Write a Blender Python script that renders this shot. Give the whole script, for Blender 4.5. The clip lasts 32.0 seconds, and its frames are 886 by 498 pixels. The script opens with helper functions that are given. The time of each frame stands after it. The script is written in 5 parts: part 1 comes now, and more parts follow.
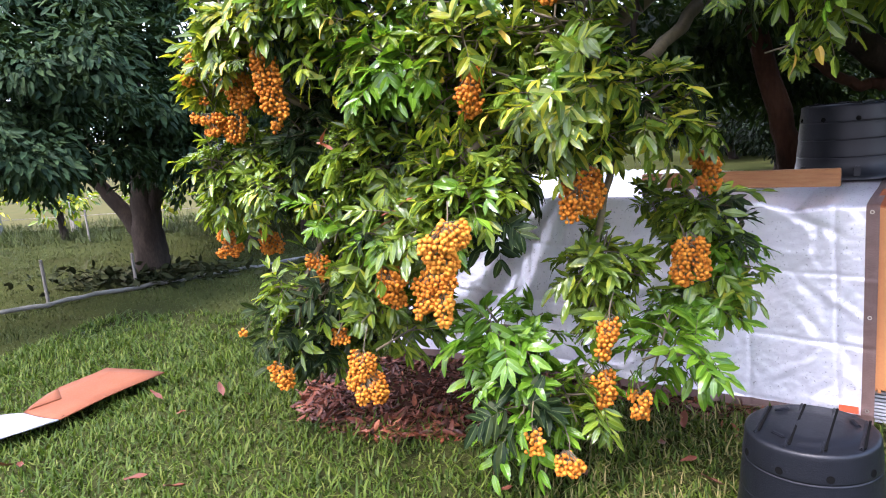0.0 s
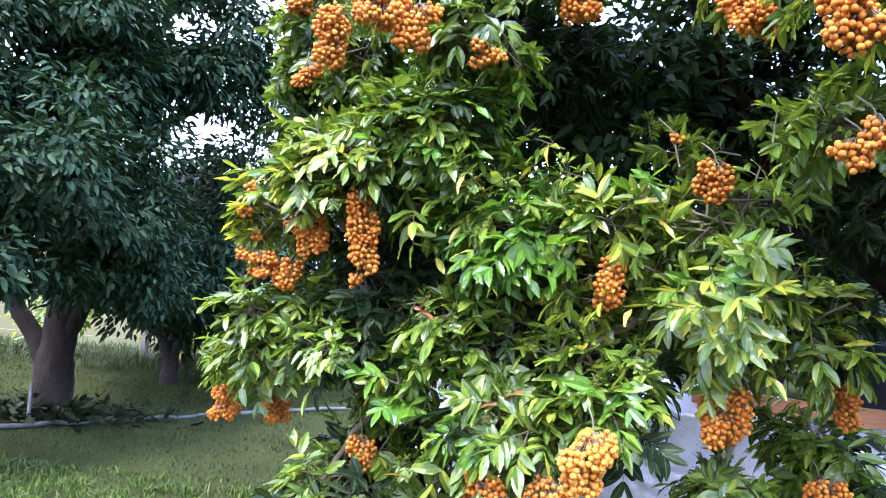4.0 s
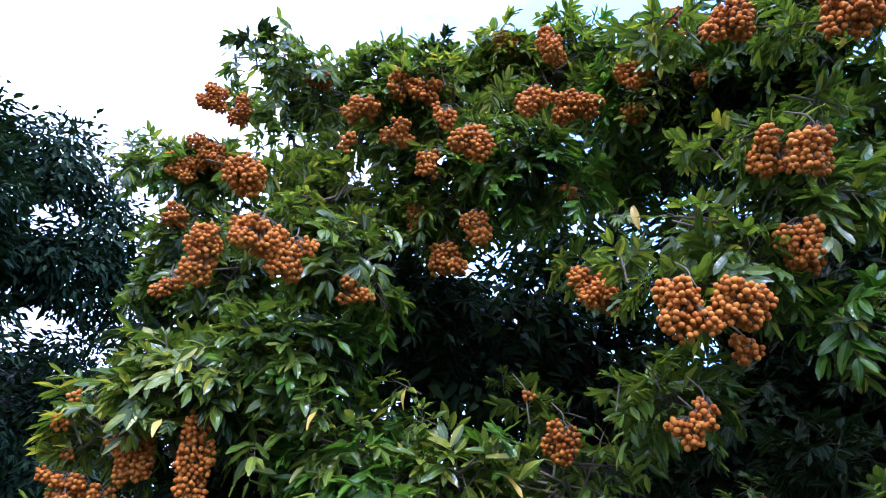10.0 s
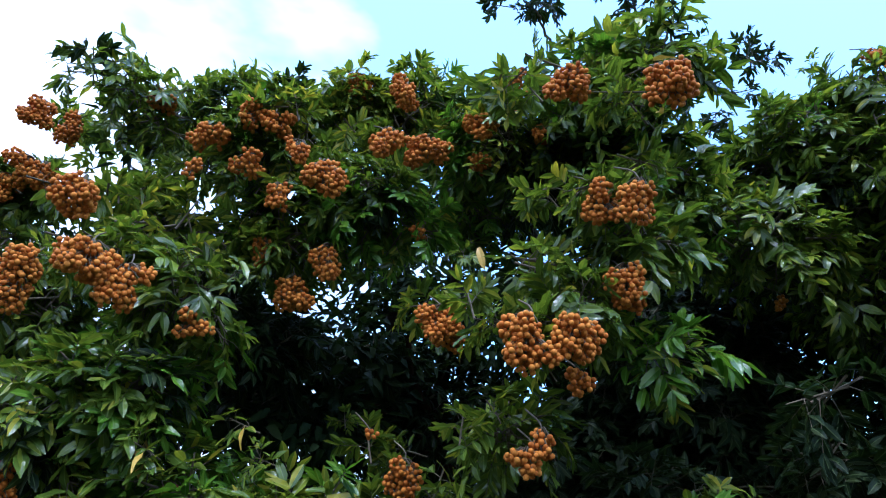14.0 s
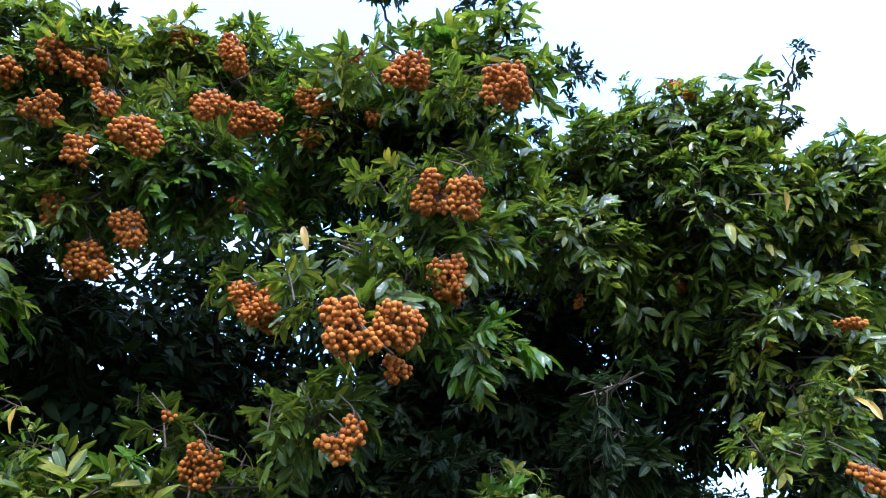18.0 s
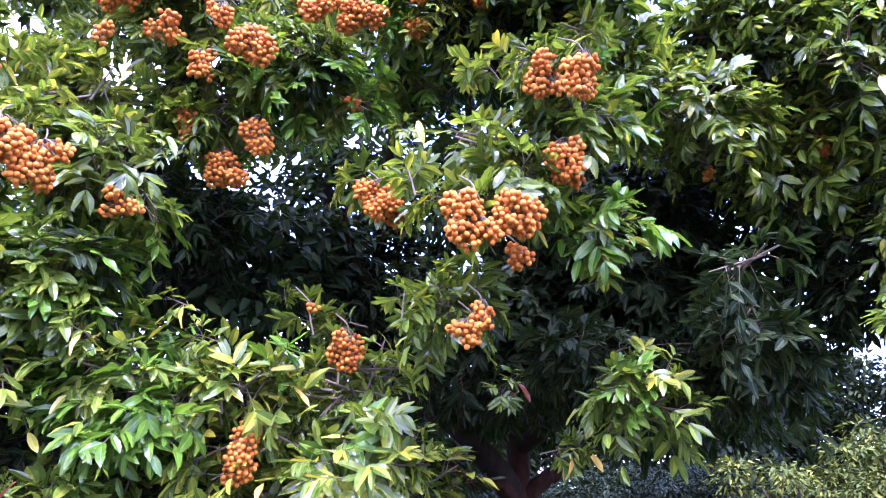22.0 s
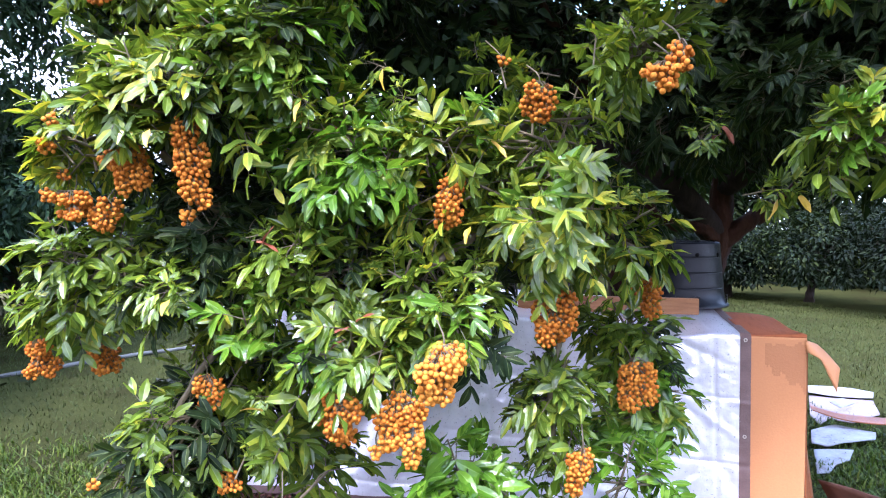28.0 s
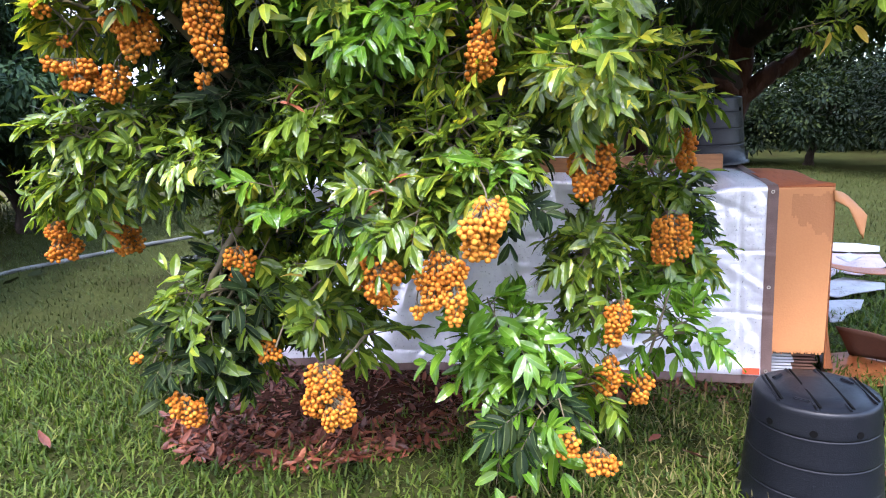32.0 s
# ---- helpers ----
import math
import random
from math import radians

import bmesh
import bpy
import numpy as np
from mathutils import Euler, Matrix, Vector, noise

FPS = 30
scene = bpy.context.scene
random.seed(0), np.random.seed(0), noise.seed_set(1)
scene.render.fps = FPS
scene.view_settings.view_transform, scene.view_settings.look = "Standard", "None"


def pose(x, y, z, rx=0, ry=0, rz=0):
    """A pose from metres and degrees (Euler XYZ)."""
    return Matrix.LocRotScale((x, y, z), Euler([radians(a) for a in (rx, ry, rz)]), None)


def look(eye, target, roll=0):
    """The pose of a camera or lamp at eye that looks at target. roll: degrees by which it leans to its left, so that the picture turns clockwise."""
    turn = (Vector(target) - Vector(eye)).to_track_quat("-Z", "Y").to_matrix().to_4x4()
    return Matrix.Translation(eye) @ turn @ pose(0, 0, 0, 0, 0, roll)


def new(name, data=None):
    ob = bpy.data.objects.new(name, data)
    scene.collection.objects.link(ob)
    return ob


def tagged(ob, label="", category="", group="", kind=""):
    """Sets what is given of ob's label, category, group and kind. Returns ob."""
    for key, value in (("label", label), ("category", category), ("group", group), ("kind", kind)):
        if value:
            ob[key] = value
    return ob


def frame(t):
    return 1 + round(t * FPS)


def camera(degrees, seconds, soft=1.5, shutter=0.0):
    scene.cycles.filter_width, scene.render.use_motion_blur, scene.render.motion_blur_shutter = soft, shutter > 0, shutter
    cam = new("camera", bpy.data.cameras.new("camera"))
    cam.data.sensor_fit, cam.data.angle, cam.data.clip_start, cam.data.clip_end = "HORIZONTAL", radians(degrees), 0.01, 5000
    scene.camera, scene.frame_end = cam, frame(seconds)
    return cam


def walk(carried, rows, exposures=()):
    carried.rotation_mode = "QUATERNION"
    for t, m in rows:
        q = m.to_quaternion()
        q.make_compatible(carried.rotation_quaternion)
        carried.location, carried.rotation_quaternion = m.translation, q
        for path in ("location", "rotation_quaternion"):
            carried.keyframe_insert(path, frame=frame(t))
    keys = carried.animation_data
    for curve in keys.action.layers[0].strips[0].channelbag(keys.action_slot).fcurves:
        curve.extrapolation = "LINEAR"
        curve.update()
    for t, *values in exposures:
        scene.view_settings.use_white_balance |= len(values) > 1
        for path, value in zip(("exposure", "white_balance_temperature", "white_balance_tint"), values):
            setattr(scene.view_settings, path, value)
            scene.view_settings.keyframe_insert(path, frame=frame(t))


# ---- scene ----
# ---------------------------------------------------------------- camera
cam = camera(65.74, 32.0, soft=1.1)
PATH = [
    (0.0, (0.844, -0.297, 1.448), (0.239, 2.597, 0.938), -4.87),
    (0.5, (0.740, -0.216, 1.451), (0.206, 2.689, 0.924), -6.40),
    (1.0, (0.610, -0.137, 1.443), (0.365, 2.811, 0.947), -4.52),
    (1.5, (0.492, -0.115, 1.452), (0.365, 2.851, 1.022), -2.84),
    (2.0, (0.340, -0.114, 1.455), (0.153, 2.853, 1.053), -4.32),
    (2.5, (0.241, -0.117, 1.464), (-0.250, 2.812, 1.040), -4.09),
    (3.0, (0.155, -0.058, 1.482), (-0.245, 2.911, 1.321), -3.99),
    (3.5, (0.059, -0.001, 1.482), (-0.252, 2.982, 1.524), 1.07),
    (5.5, (0.025, 0.021, 1.480), (0.065, 2.954, 2.110), 8.28),
    (6.0, (0.028, 0.011, 1.488), (0.104, 2.928, 2.185), 8.30),
    (6.5, (0.030, 0.010, 1.491), (0.072, 2.904, 2.280), 9.51),
    (7.0, (0.030, 0.011, 1.492), (0.015, 2.892, 2.328), 10.84),
    (7.5, (0.027, 0.013, 1.497), (0.060, 2.873, 2.401), 11.31),
    (8.0, (0.027, 0.021, 1.501), (0.071, 2.864, 2.455), 11.54),
    (8.5, (0.024, 0.020, 1.500), (0.141, 2.846, 2.500), 11.36),
    (9.0, (0.023, 0.021, 1.504), (0.248, 2.829, 2.536), 10.24),
    (9.5, (0.022, 0.021, 1.507), (0.271, 2.778, 2.662), 9.59),
    (10.0, (0.024, 0.022, 1.506), (0.355, 2.733, 2.747), 8.55),
    (10.5, (0.024, 0.019, 1.507), (0.381, 2.697, 2.810), 8.53),
    (11.0, (0.015, 0.024, 1.482), (0.441, 2.662, 2.845), 8.06),
    (11.5, (0.008, 0.025, 1.473), (0.535, 2.630, 2.863), 7.24),
    (12.0, (0.004, 0.030, 1.465), (0.587, 2.608, 2.885), 7.06),
    (12.5, (0.005, 0.033, 1.464), (0.677, 2.579, 2.901), 6.61),
    (13.0, (0.010, 0.033, 1.467), (0.730, 2.551, 2.931), 6.11),
    (13.5, (-0.001, 0.033, 1.460), (0.846, 2.497, 2.946), 4.95),
    (15.5, (-0.020, 0.048, 1.460), (1.174, 2.340, 2.984), 3.09),
    (16.0, (-0.022, 0.051, 1.460), (1.275, 2.277, 2.997), 2.51),
    (16.5, (-0.018, 0.054, 1.464), (1.366, 2.237, 2.988), 2.47),
    (17.0, (-0.024, 0.058, 1.468), (1.476, 2.182, 2.963), 1.65),
    (17.5, (-0.023, 0.056, 1.474), (1.531, 2.143, 2.967), 1.43),
    (18.0, (-0.031, 0.070, 1.478), (1.636, 2.097, 2.932), 0.11),
    (18.5, (-0.029, 0.075, 1.484), (1.690, 2.109, 2.865), -0.78),
    (19.0, (-0.032, 0.072, 1.484), (1.673, 2.135, 2.839), -0.75),
    (19.5, (-0.035, 0.073, 1.485), (1.649, 2.184, 2.793), -0.72),
    (20.0, (-0.036, 0.067, 1.490), (1.600, 2.265, 2.712), -0.09),
    (20.5, (-0.044, 0.056, 1.480), (1.527, 2.344, 2.619), 0.10),
    (21.0, (-0.044, 0.057, 1.482), (1.479, 2.404, 2.563), 0.02),
    (21.5, (-0.036, 0.054, 1.485), (1.386, 2.485, 2.521), 0.82),
    (22.0, (-0.034, 0.050, 1.490), (1.315, 2.545, 2.470), 0.73),
    (22.5, (-0.034, 0.038, 1.492), (1.097, 2.663, 2.405), 0.03),
    (23.0, (-0.033, 0.032, 1.491), (1.025, 2.704, 2.351), -0.04),
    (23.5, (-0.035, 0.029, 1.493), (0.996, 2.729, 2.295), 0.03),
    (24.0, (-0.033, 0.027, 1.498), (0.958, 2.760, 2.238), 0.40),
    (24.5, (-0.028, 0.023, 1.505), (0.902, 2.806, 2.130), 0.43),
    (25.0, (-0.028, 0.021, 1.513), (0.904, 2.823, 2.041), 1.09),
    (25.5, (-0.024, 0.017, 1.515), (0.752, 2.881, 1.955), 0.54),
    (27.5, (-0.040, 0.001, 1.498), (0.600, 2.932, 1.539), 0.14),
    (28.0, (-0.044, -0.003, 1.487), (0.596, 2.927, 1.394), 0.17),
    (28.5, (-0.056, 0.005, 1.481), (0.634, 2.916, 1.261), 0.65),
    (29.0, (-0.061, 0.008, 1.467), (0.572, 2.922, 1.138), 1.07),
    (29.5, (-0.060, 0.018, 1.454), (0.578, 2.911, 0.985), 0.99),
    (30.0, (-0.055, 0.026, 1.446), (0.500, 2.918, 0.874), -0.06),
    (30.5, (-0.059, 0.026, 1.441), (0.494, 2.887, 0.727), -0.63),
    (31.0, (-0.076, 0.022, 1.429), (0.429, 2.874, 0.648), -3.35),
    (31.5, (-0.115, 0.020, 1.406), (0.323, 2.863, 0.555), -5.54),
    (32.0, (-0.170, 0.091, 1.397), (0.482, 2.959, 0.802), -2.40),
]
EXPOSURES = [(0.0, 0.66, 5800, 26), (3.5, 1.05, 5200, 27), (6.0, 1.0, 4550, 50), (9.0, 0.0, 4600, 40), (13.0, -0.8, 4650, 22), (18.5, -0.06, 4850, 34), (20.5, 0.78, 5100, 60), (23.0, 1.36, 4750, 62), (25.5, 1.2, 5000, 44), (28.0, 0.85, 5250, 30), (32.0, 0.6, 5600, 23)]
walk(cam, [(t, look(eye, target, roll)) for t, eye, target, roll in PATH], EXPOSURES)

# ---------------------------------------------------------------- sky and sun
SUN_HIGH, SUN_TURN = radians(59), radians(200)
world = bpy.data.worlds.new("sky")
scene.world = world
world.use_nodes = True
wn, wl = world.node_tree.nodes, world.node_tree.links
wn.clear()
w_out, w_bg = wn.new("ShaderNodeOutputWorld"), wn.new("ShaderNodeBackground")
w_sky = wn.new("ShaderNodeTexSky")
w_sky.sky_type, w_sky.sun_disc, w_sky.sun_elevation, w_sky.sun_rotation = "NISHITA", False, SUN_HIGH, SUN_TURN
w_gain = wn.new("ShaderNodeMix")
w_gain.data_type = "RGBA"
w_coord, w_map, w_noise, w_ramp = wn.new("ShaderNodeTexCoord"), wn.new("ShaderNodeMapping"), wn.new("ShaderNodeTexNoise"), wn.new("ShaderNodeValToRGB")
w_map.inputs["Scale"].default_value = (1.0, 1.0, 2.2)
w_map.inputs["Location"].default_value = (0.35, 0.1, 0.0)
w_noise.inputs["Scale"].default_value, w_noise.inputs["Detail"].default_value = 1.7, 6
w_ramp.color_ramp.elements[0].position, w_ramp.color_ramp.elements[1].position = 0.39, 0.58
wl.new(w_coord.outputs["Generated"], w_map.inputs["Vector"])
wl.new(w_map.outputs["Vector"], w_noise.inputs["Vector"])
# the cloud thins out eastwards and overhead
w_thin, w_less = wn.new("ShaderNodeVectorMath"), wn.new("ShaderNodeMath")
w_thin.operation, w_thin.inputs[1].default_value = "DOT_PRODUCT", (0.26, 0.0, 0.28)
w_less.operation = "SUBTRACT"
wl.new(w_coord.outputs["Generated"], w_thin.inputs[0])
w_even = wn.new("ShaderNodeMath")
w_even.operation, w_even.inputs[1].default_value = "ADD", 0.19
wl.new(w_noise.outputs["Fac"], w_even.inputs[0])
wl.new(w_even.outputs[0], w_less.inputs[0])
wl.new(w_thin.outputs["Value"], w_less.inputs[1])
wl.new(w_less.outputs[0], w_ramp.inputs["Fac"])
wl.new(w_ramp.outputs["Color"], w_gain.inputs[0])
w_lift = wn.new("ShaderNodeMix")
w_lift.data_type, w_lift.blend_type = "RGBA", "MULTIPLY"
w_lift.inputs[0].default_value, w_lift.inputs[7].default_value = 1.0, (9.0, 8.5, 6.9, 1)
wl.new(w_sky.outputs["Color"], w_lift.inputs[6])
wl.new(w_lift.outputs[2], w_gain.inputs[6])
w_gain.inputs[7].default_value = (28.0, 28.5, 29.2, 1)
# an overcast sky is brightest overhead
w_sep, w_rise = wn.new("ShaderNodeSeparateXYZ"), wn.new("ShaderNodeMapRange")
wl.new(w_coord.outputs["Generated"], w_sep.inputs[0])
wl.new(w_sep.outputs["Z"], w_rise.inputs["Value"])
w_rise.inputs["To Min"].default_value, w_rise.inputs["To Max"].default_value = 0.42, 1.45
w_dome = wn.new("ShaderNodeMix")
w_dome.data_type, w_dome.blend_type = "RGBA", "MULTIPLY"
w_dome.inputs[0].default_value = 1.0
wl.new(w_gain.outputs[2], w_dome.inputs[6])
wl.new(w_rise.outputs[0], w_dome.inputs[7])
wl.new(w_dome.outputs[2], w_bg.inputs["Color"])
w_bg.inputs["Strength"].default_value = 0.15
wl.new(w_bg.outputs["Background"], w_out.inputs["Surface"])

sun = new("sun", bpy.data.lights.new("sun", "SUN"))
sun.data.energy, sun.data.angle, sun.data.color = 5.0, radians(8), (1.0, 0.93, 0.82)
sun_way = Vector((math.sin(SUN_TURN) * math.cos(SUN_HIGH), math.cos(SUN_TURN) * math.cos(SUN_HIGH), math.sin(SUN_HIGH)))
sun.matrix_basis = look(sun_way * 60, (0, 0, 0))


# ---------------------------------------------------------------- materials
def material(name, stops, rough=0.6, scale=8.0, fine=60.0, bump=0.2, bump_scale=None, metal=0.0, spread="noise", glow=0.0, specular=0.5, coat=0.0, through_light=0.0, through_tint=(1, 1, 1), rough_range=0.12, stretch=(1, 1, 1), blade=False):
    """A surface whose colour runs along the stops (position, colour), by noise at two scales, by island or by object."""
    m = bpy.data.materials.new(name)
    m.use_nodes = True
    n, l = m.node_tree.nodes, m.node_tree.links
    p = n["Principled BSDF"]
    p.inputs["Metallic"].default_value = metal
    p.inputs["Specular IOR Level"].default_value = specular
    p.inputs["Coat Weight"].default_value = coat
    coord, mapping = n.new("ShaderNodeTexCoord"), n.new("ShaderNodeMapping")
    mapping.inputs["Scale"].default_value = stretch
    l.new(coord.outputs["Object"], mapping.inputs["Vector"])
    big, small = n.new("ShaderNodeTexNoise"), n.new("ShaderNodeTexNoise")
    big.inputs["Scale"].default_value, small.inputs["Scale"].default_value = scale, fine
    big.inputs["Detail"].default_value = small.inputs["Detail"].default_value = 4
    l.new(mapping.outputs["Vector"], big.inputs["Vector"])
    l.new(mapping.outputs["Vector"], small.inputs["Vector"])
    mix = n.new("ShaderNodeMath")
    mix.operation = "MULTIPLY_ADD"
    mix.inputs[1].default_value = 0.35
    l.new(small.outputs["Fac"], mix.inputs[0])
    half = n.new("ShaderNodeMath")
    half.operation = "MULTIPLY"
    half.inputs[1].default_value = 0.65
    l.new(half.outputs[0], mix.inputs[2])
    if spread == "island":
        g = n.new("ShaderNodeNewGeometry")
        o = n.new("ShaderNodeObjectInfo")
        blend = n.new("ShaderNodeMath")
        blend.operation = "MULTIPLY_ADD"
        blend.inputs[1].default_value = 0.25
        l.new(o.outputs["Random"], blend.inputs[0])
        seventy = n.new("ShaderNodeMath")
        seventy.operation = "MULTIPLY_ADD"
        seventy.inputs[1].default_value, seventy.inputs[2].default_value = 0.85, -0.05
        l.new(g.outputs["Random Per Island"], seventy.inputs[0])
        l.new(seventy.outputs[0], blend.inputs[2])
        l.new(blend.outputs[0], half.inputs[0])
        half.inputs[1].default_value, mix.inputs[1].default_value = 0.78, 0.26
    else:
        l.new(big.outputs["Fac"], half.inputs[0])
    ramp = n.new("ShaderNodeValToRGB")
    e = ramp.color_ramp.elements
    while len(e) < len(stops):
        e.new(0.5)
    for slot, (at, colour) in zip(e, stops):
        slot.position, slot.color = at, (*colour, 1)
    l.new(mix.outputs[0], ramp.inputs["Fac"])
    l.new(ramp.outputs["Color"], p.inputs["Base Color"])
    r = n.new("ShaderNodeMapRange")
    r.inputs["To Min"].default_value, r.inputs["To Max"].default_value = max(0.03, rough - rough_range), min(1, rough + rough_range)
    l.new(small.outputs["Fac"], r.inputs["Value"])
    l.new(r.outputs[0], p.inputs["Roughness"])
    if blade:
        # pale midrib and slanting side veins, by the blade's own map
        uv, sep, off, side = n.new("ShaderNodeUVMap"), n.new("ShaderNodeSeparateXYZ"), n.new("ShaderNodeMath"), n.new("ShaderNodeMath")
        off.operation, off.inputs[1].default_value, side.operation = "SUBTRACT", 0.5, "ABSOLUTE"
        l.new(uv.outputs["UV"], sep.inputs[0])
        l.new(sep.outputs["X"], off.inputs[0])
        l.new(off.outputs[0], side.inputs[0])
        rib = n.new("ShaderNodeMapRange")
        rib.inputs["From Min"].default_value, rib.inputs["From Max"].default_value = 0.02, 0.07
        rib.inputs["To Min"].default_value, rib.inputs["To Max"].default_value = 1.0, 0.0
        l.new(side.outputs[0], rib.inputs["Value"])
        slant, wave = n.new("ShaderNodeMath"), n.new("ShaderNodeMath")
        slant.operation, slant.inputs[1].default_value = "MULTIPLY_ADD", -0.35
        l.new(side.outputs[0], slant.inputs[0])
        l.new(sep.outputs["Y"], slant.inputs[2])
        many = n.new("ShaderNodeMath")
        many.operation, many.inputs[1].default_value, wave.operation = "MULTIPLY", 62.0, "SINE"
        l.new(slant.outputs[0], many.inputs[0])
        l.new(many.outputs[0], wave.inputs[0])
        pale = n.new("ShaderNodeMix")
        pale.data_type, pale.blend_type = "RGBA", "ADD"
        pale.inputs[7].default_value = (0.07, 0.09, 0.03, 1)
        l.new(rib.outputs[0], pale.inputs[0])
        l.new(ramp.outputs["Color"], pale.inputs[6])
        l.new(pale.outputs[2], p.inputs["Base Color"])
        vein, wide_bump = n.new("ShaderNodeBump"), n.new("ShaderNodeBump")
        vein.inputs["Strength"].default_value, vein.inputs["Distance"].default_value = 0.09, 0.002
        l.new(wave.outputs[0], vein.inputs["Height"])
        wide_bump.inputs["Strength"].default_value, wide_bump.inputs["Distance"].default_value = bump, 0.012
        l.new(small.outputs["Fac"], wide_bump.inputs["Height"])
        l.new(vein.outputs["Normal"], wide_bump.inputs["Normal"])
        l.new(wide_bump.outputs["Normal"], p.inputs["Normal"])
    elif bump:
        b = n.new("ShaderNodeBump")
        b.inputs["Strength"].default_value, b.inputs["Distance"].default_value = bump, 0.01
        relief = small
        if bump_scale:
            relief = n.new("ShaderNodeTexNoise")
            relief.inputs["Scale"].default_value, relief.inputs["Detail"].default_value = bump_scale, 5
            l.new(mapping.outputs["Vector"], relief.inputs["Vector"])
        l.new(relief.outputs["Fac"], b.inputs["Height"])
        l.new(b.outputs["Normal"], p.inputs["Normal"])
    if through_light:
        t, s = n.new("ShaderNodeBsdfTranslucent"), n.new("ShaderNodeMixShader")
        tint = n.new("ShaderNodeMix")
        tint.data_type, tint.blend_type = "RGBA", "MULTIPLY"
        tint.inputs[0].default_value = 1
        tint.inputs[7].default_value = (*through_tint, 1)
        l.new(ramp.outputs["Color"], tint.inputs[6])
        l.new(tint.outputs[2], t.inputs["Color"])
        s.inputs[0].default_value = through_light
        l.new(p.outputs[0], s.inputs[1])
        l.new(t.outputs[0], s.inputs[2])
        l.new(s.outputs[0], n["Material Output"].inputs["Surface"])
    return m


LEAF = dict(blade=True, rough=0.2, scale=6, fine=38, bump=0.4, spread="island", through_light=0.32, through_tint=(1.75, 1.7, 0.6), specular=0.46)
M_LEAF = {
    "green": material("longan_leaf", [(0, (0.0348, 0.0653, 0.00778)), (0.45, (0.0763, 0.124, 0.0117)), (0.72, (0.137, 0.196, 0.0166)), (0.9, (0.331, 0.328, 0.0243))], **LEAF),
    "yellow": material("longan_leaf_pale", [(0, (0.0404, 0.0786, 0.00811)), (0.45, (0.0872, 0.138, 0.0135)), (0.66, (0.179, 0.222, 0.0183)), (0.86, (0.404, 0.358, 0.0228))], **LEAF),
    "young": material("longan_leaf_young", [(0, (0.0347, 0.0909, 0.00583)), (0.5, (0.0763, 0.166, 0.00976)), (0.95, (0.144, 0.247, 0.0166))], **LEAF),
    # older leaves, darkened further to carry the shade inside the crown
    "dark": material("longan_leaf_old_shaded", [(0, (0.0054, 0.0133, 0.00476)), (0.5, (0.0124, 0.0244, 0.00763)), (0.95, (0.0324, 0.0433, 0.0114))], **{**LEAF, "specular": 0.09, "rough": 0.42}),
}
# the crown's shaded hollow put into the colour: near-black leaves
M_INNERSHADE = material("inner_leaf_shade", [(0, (0.00691, 0.0146, 0.00533)), (0.5, (0.0138, 0.0261, 0.00799)), (0.95, (0.0302, 0.045, 0.012))], **{**LEAF, "blade": False, "specular": 0.06, "rough": 0.6, "through_light": 0.28})
M_TURNED = material("yellowed_leaf", [(0.2, (0.4, 0.24, 0.016)), (0.8, (0.464, 0.352, 0.04))], rough=0.5, scale=20, spread="noise", through_light=0.15)
M_REDLEAF = material("red_leaf", [(0.2, (0.144, 0.0288, 0.0096)), (0.8, (0.216, 0.0672, 0.0192))], rough=0.5, scale=20, through_light=0.1)
M_TWIG = material("twig_bark", [(0.3, (0.06, 0.048, 0.024)), (0.7, (0.12, 0.095, 0.045))], rough=0.8, scale=30, fine=160)
# both barks darkened: the shade under the crowns is put into their colour
M_BARK = material("bark", [(0.3, (0.013, 0.010, 0.008)), (0.5, (0.024, 0.018, 0.014)), (0.75, (0.05, 0.039, 0.029))], rough=0.95, specular=0.1, scale=9, fine=60, bump=0.8, bump_scale=28, stretch=(1, 1, 0.35))
M_REDBARK = material("reddish_bark", [(0.3, (0.0133, 0.00756, 0.00504)), (0.5, (0.0304, 0.0134, 0.00756)), (0.75, (0.057, 0.0273, 0.0151))], rough=0.9, specular=0.12, scale=9, fine=60, bump=1.0, bump_scale=46, stretch=(1, 1, 0.35))
M_FRUIT = material("longan_rind", [(0.15, (0.276, 0.08, 0.00719)), (0.5, (0.402, 0.129, 0.0113)), (0.85, (0.502, 0.196, 0.0217))], rough=0.58, scale=40, fine=300, bump=0.18, bump_scale=900, spread="island", specular=0.1)
M_GRASS = material("grass_blade", [(0, (0.00954, 0.0205, 0.00279)), (0.45, (0.0326, 0.056, 0.00627)), (0.78, (0.0653, 0.0926, 0.0112)), (0.96, (0.13, 0.126, 0.035))], rough=0.55, specular=0.12, scale=6, fine=45, bump=0.1, spread="island", through_light=0.2, through_tint=(1.5, 1.7, 0.6))
M_STRAW = material("dry_blade", [(0, (0.06, 0.065, 0.018)), (0.5, (0.14, 0.13, 0.045)), (0.95, (0.26, 0.2, 0.09))], rough=0.6, specular=0.12, scale=6, fine=45, bump=0.1, spread="island", through_light=0.2)
# darker copy of the grass, tree shade on the far lawn put into it
M_MOWN = material("mown_grass", [(0, (0.0127, 0.0196, 0.00363)), (0.45, (0.0263, 0.0367, 0.00618)), (0.8, (0.0403, 0.0512, 0.00905)), (0.96, (0.0768, 0.0682, 0.0218))], rough=0.6, scale=6, fine=45, bump=0.1, spread="island", specular=0.1)
M_SOIL = material("lawn_soil", [(0.3, (0.0178, 0.0155, 0.00682)), (0.5, (0.0241, 0.0271, 0.00874)), (0.72, (0.0367, 0.0398, 0.0126))], specular=0.0, rough=1.0, scale=1.1, fine=22, bump=0.7, bump_scale=45)
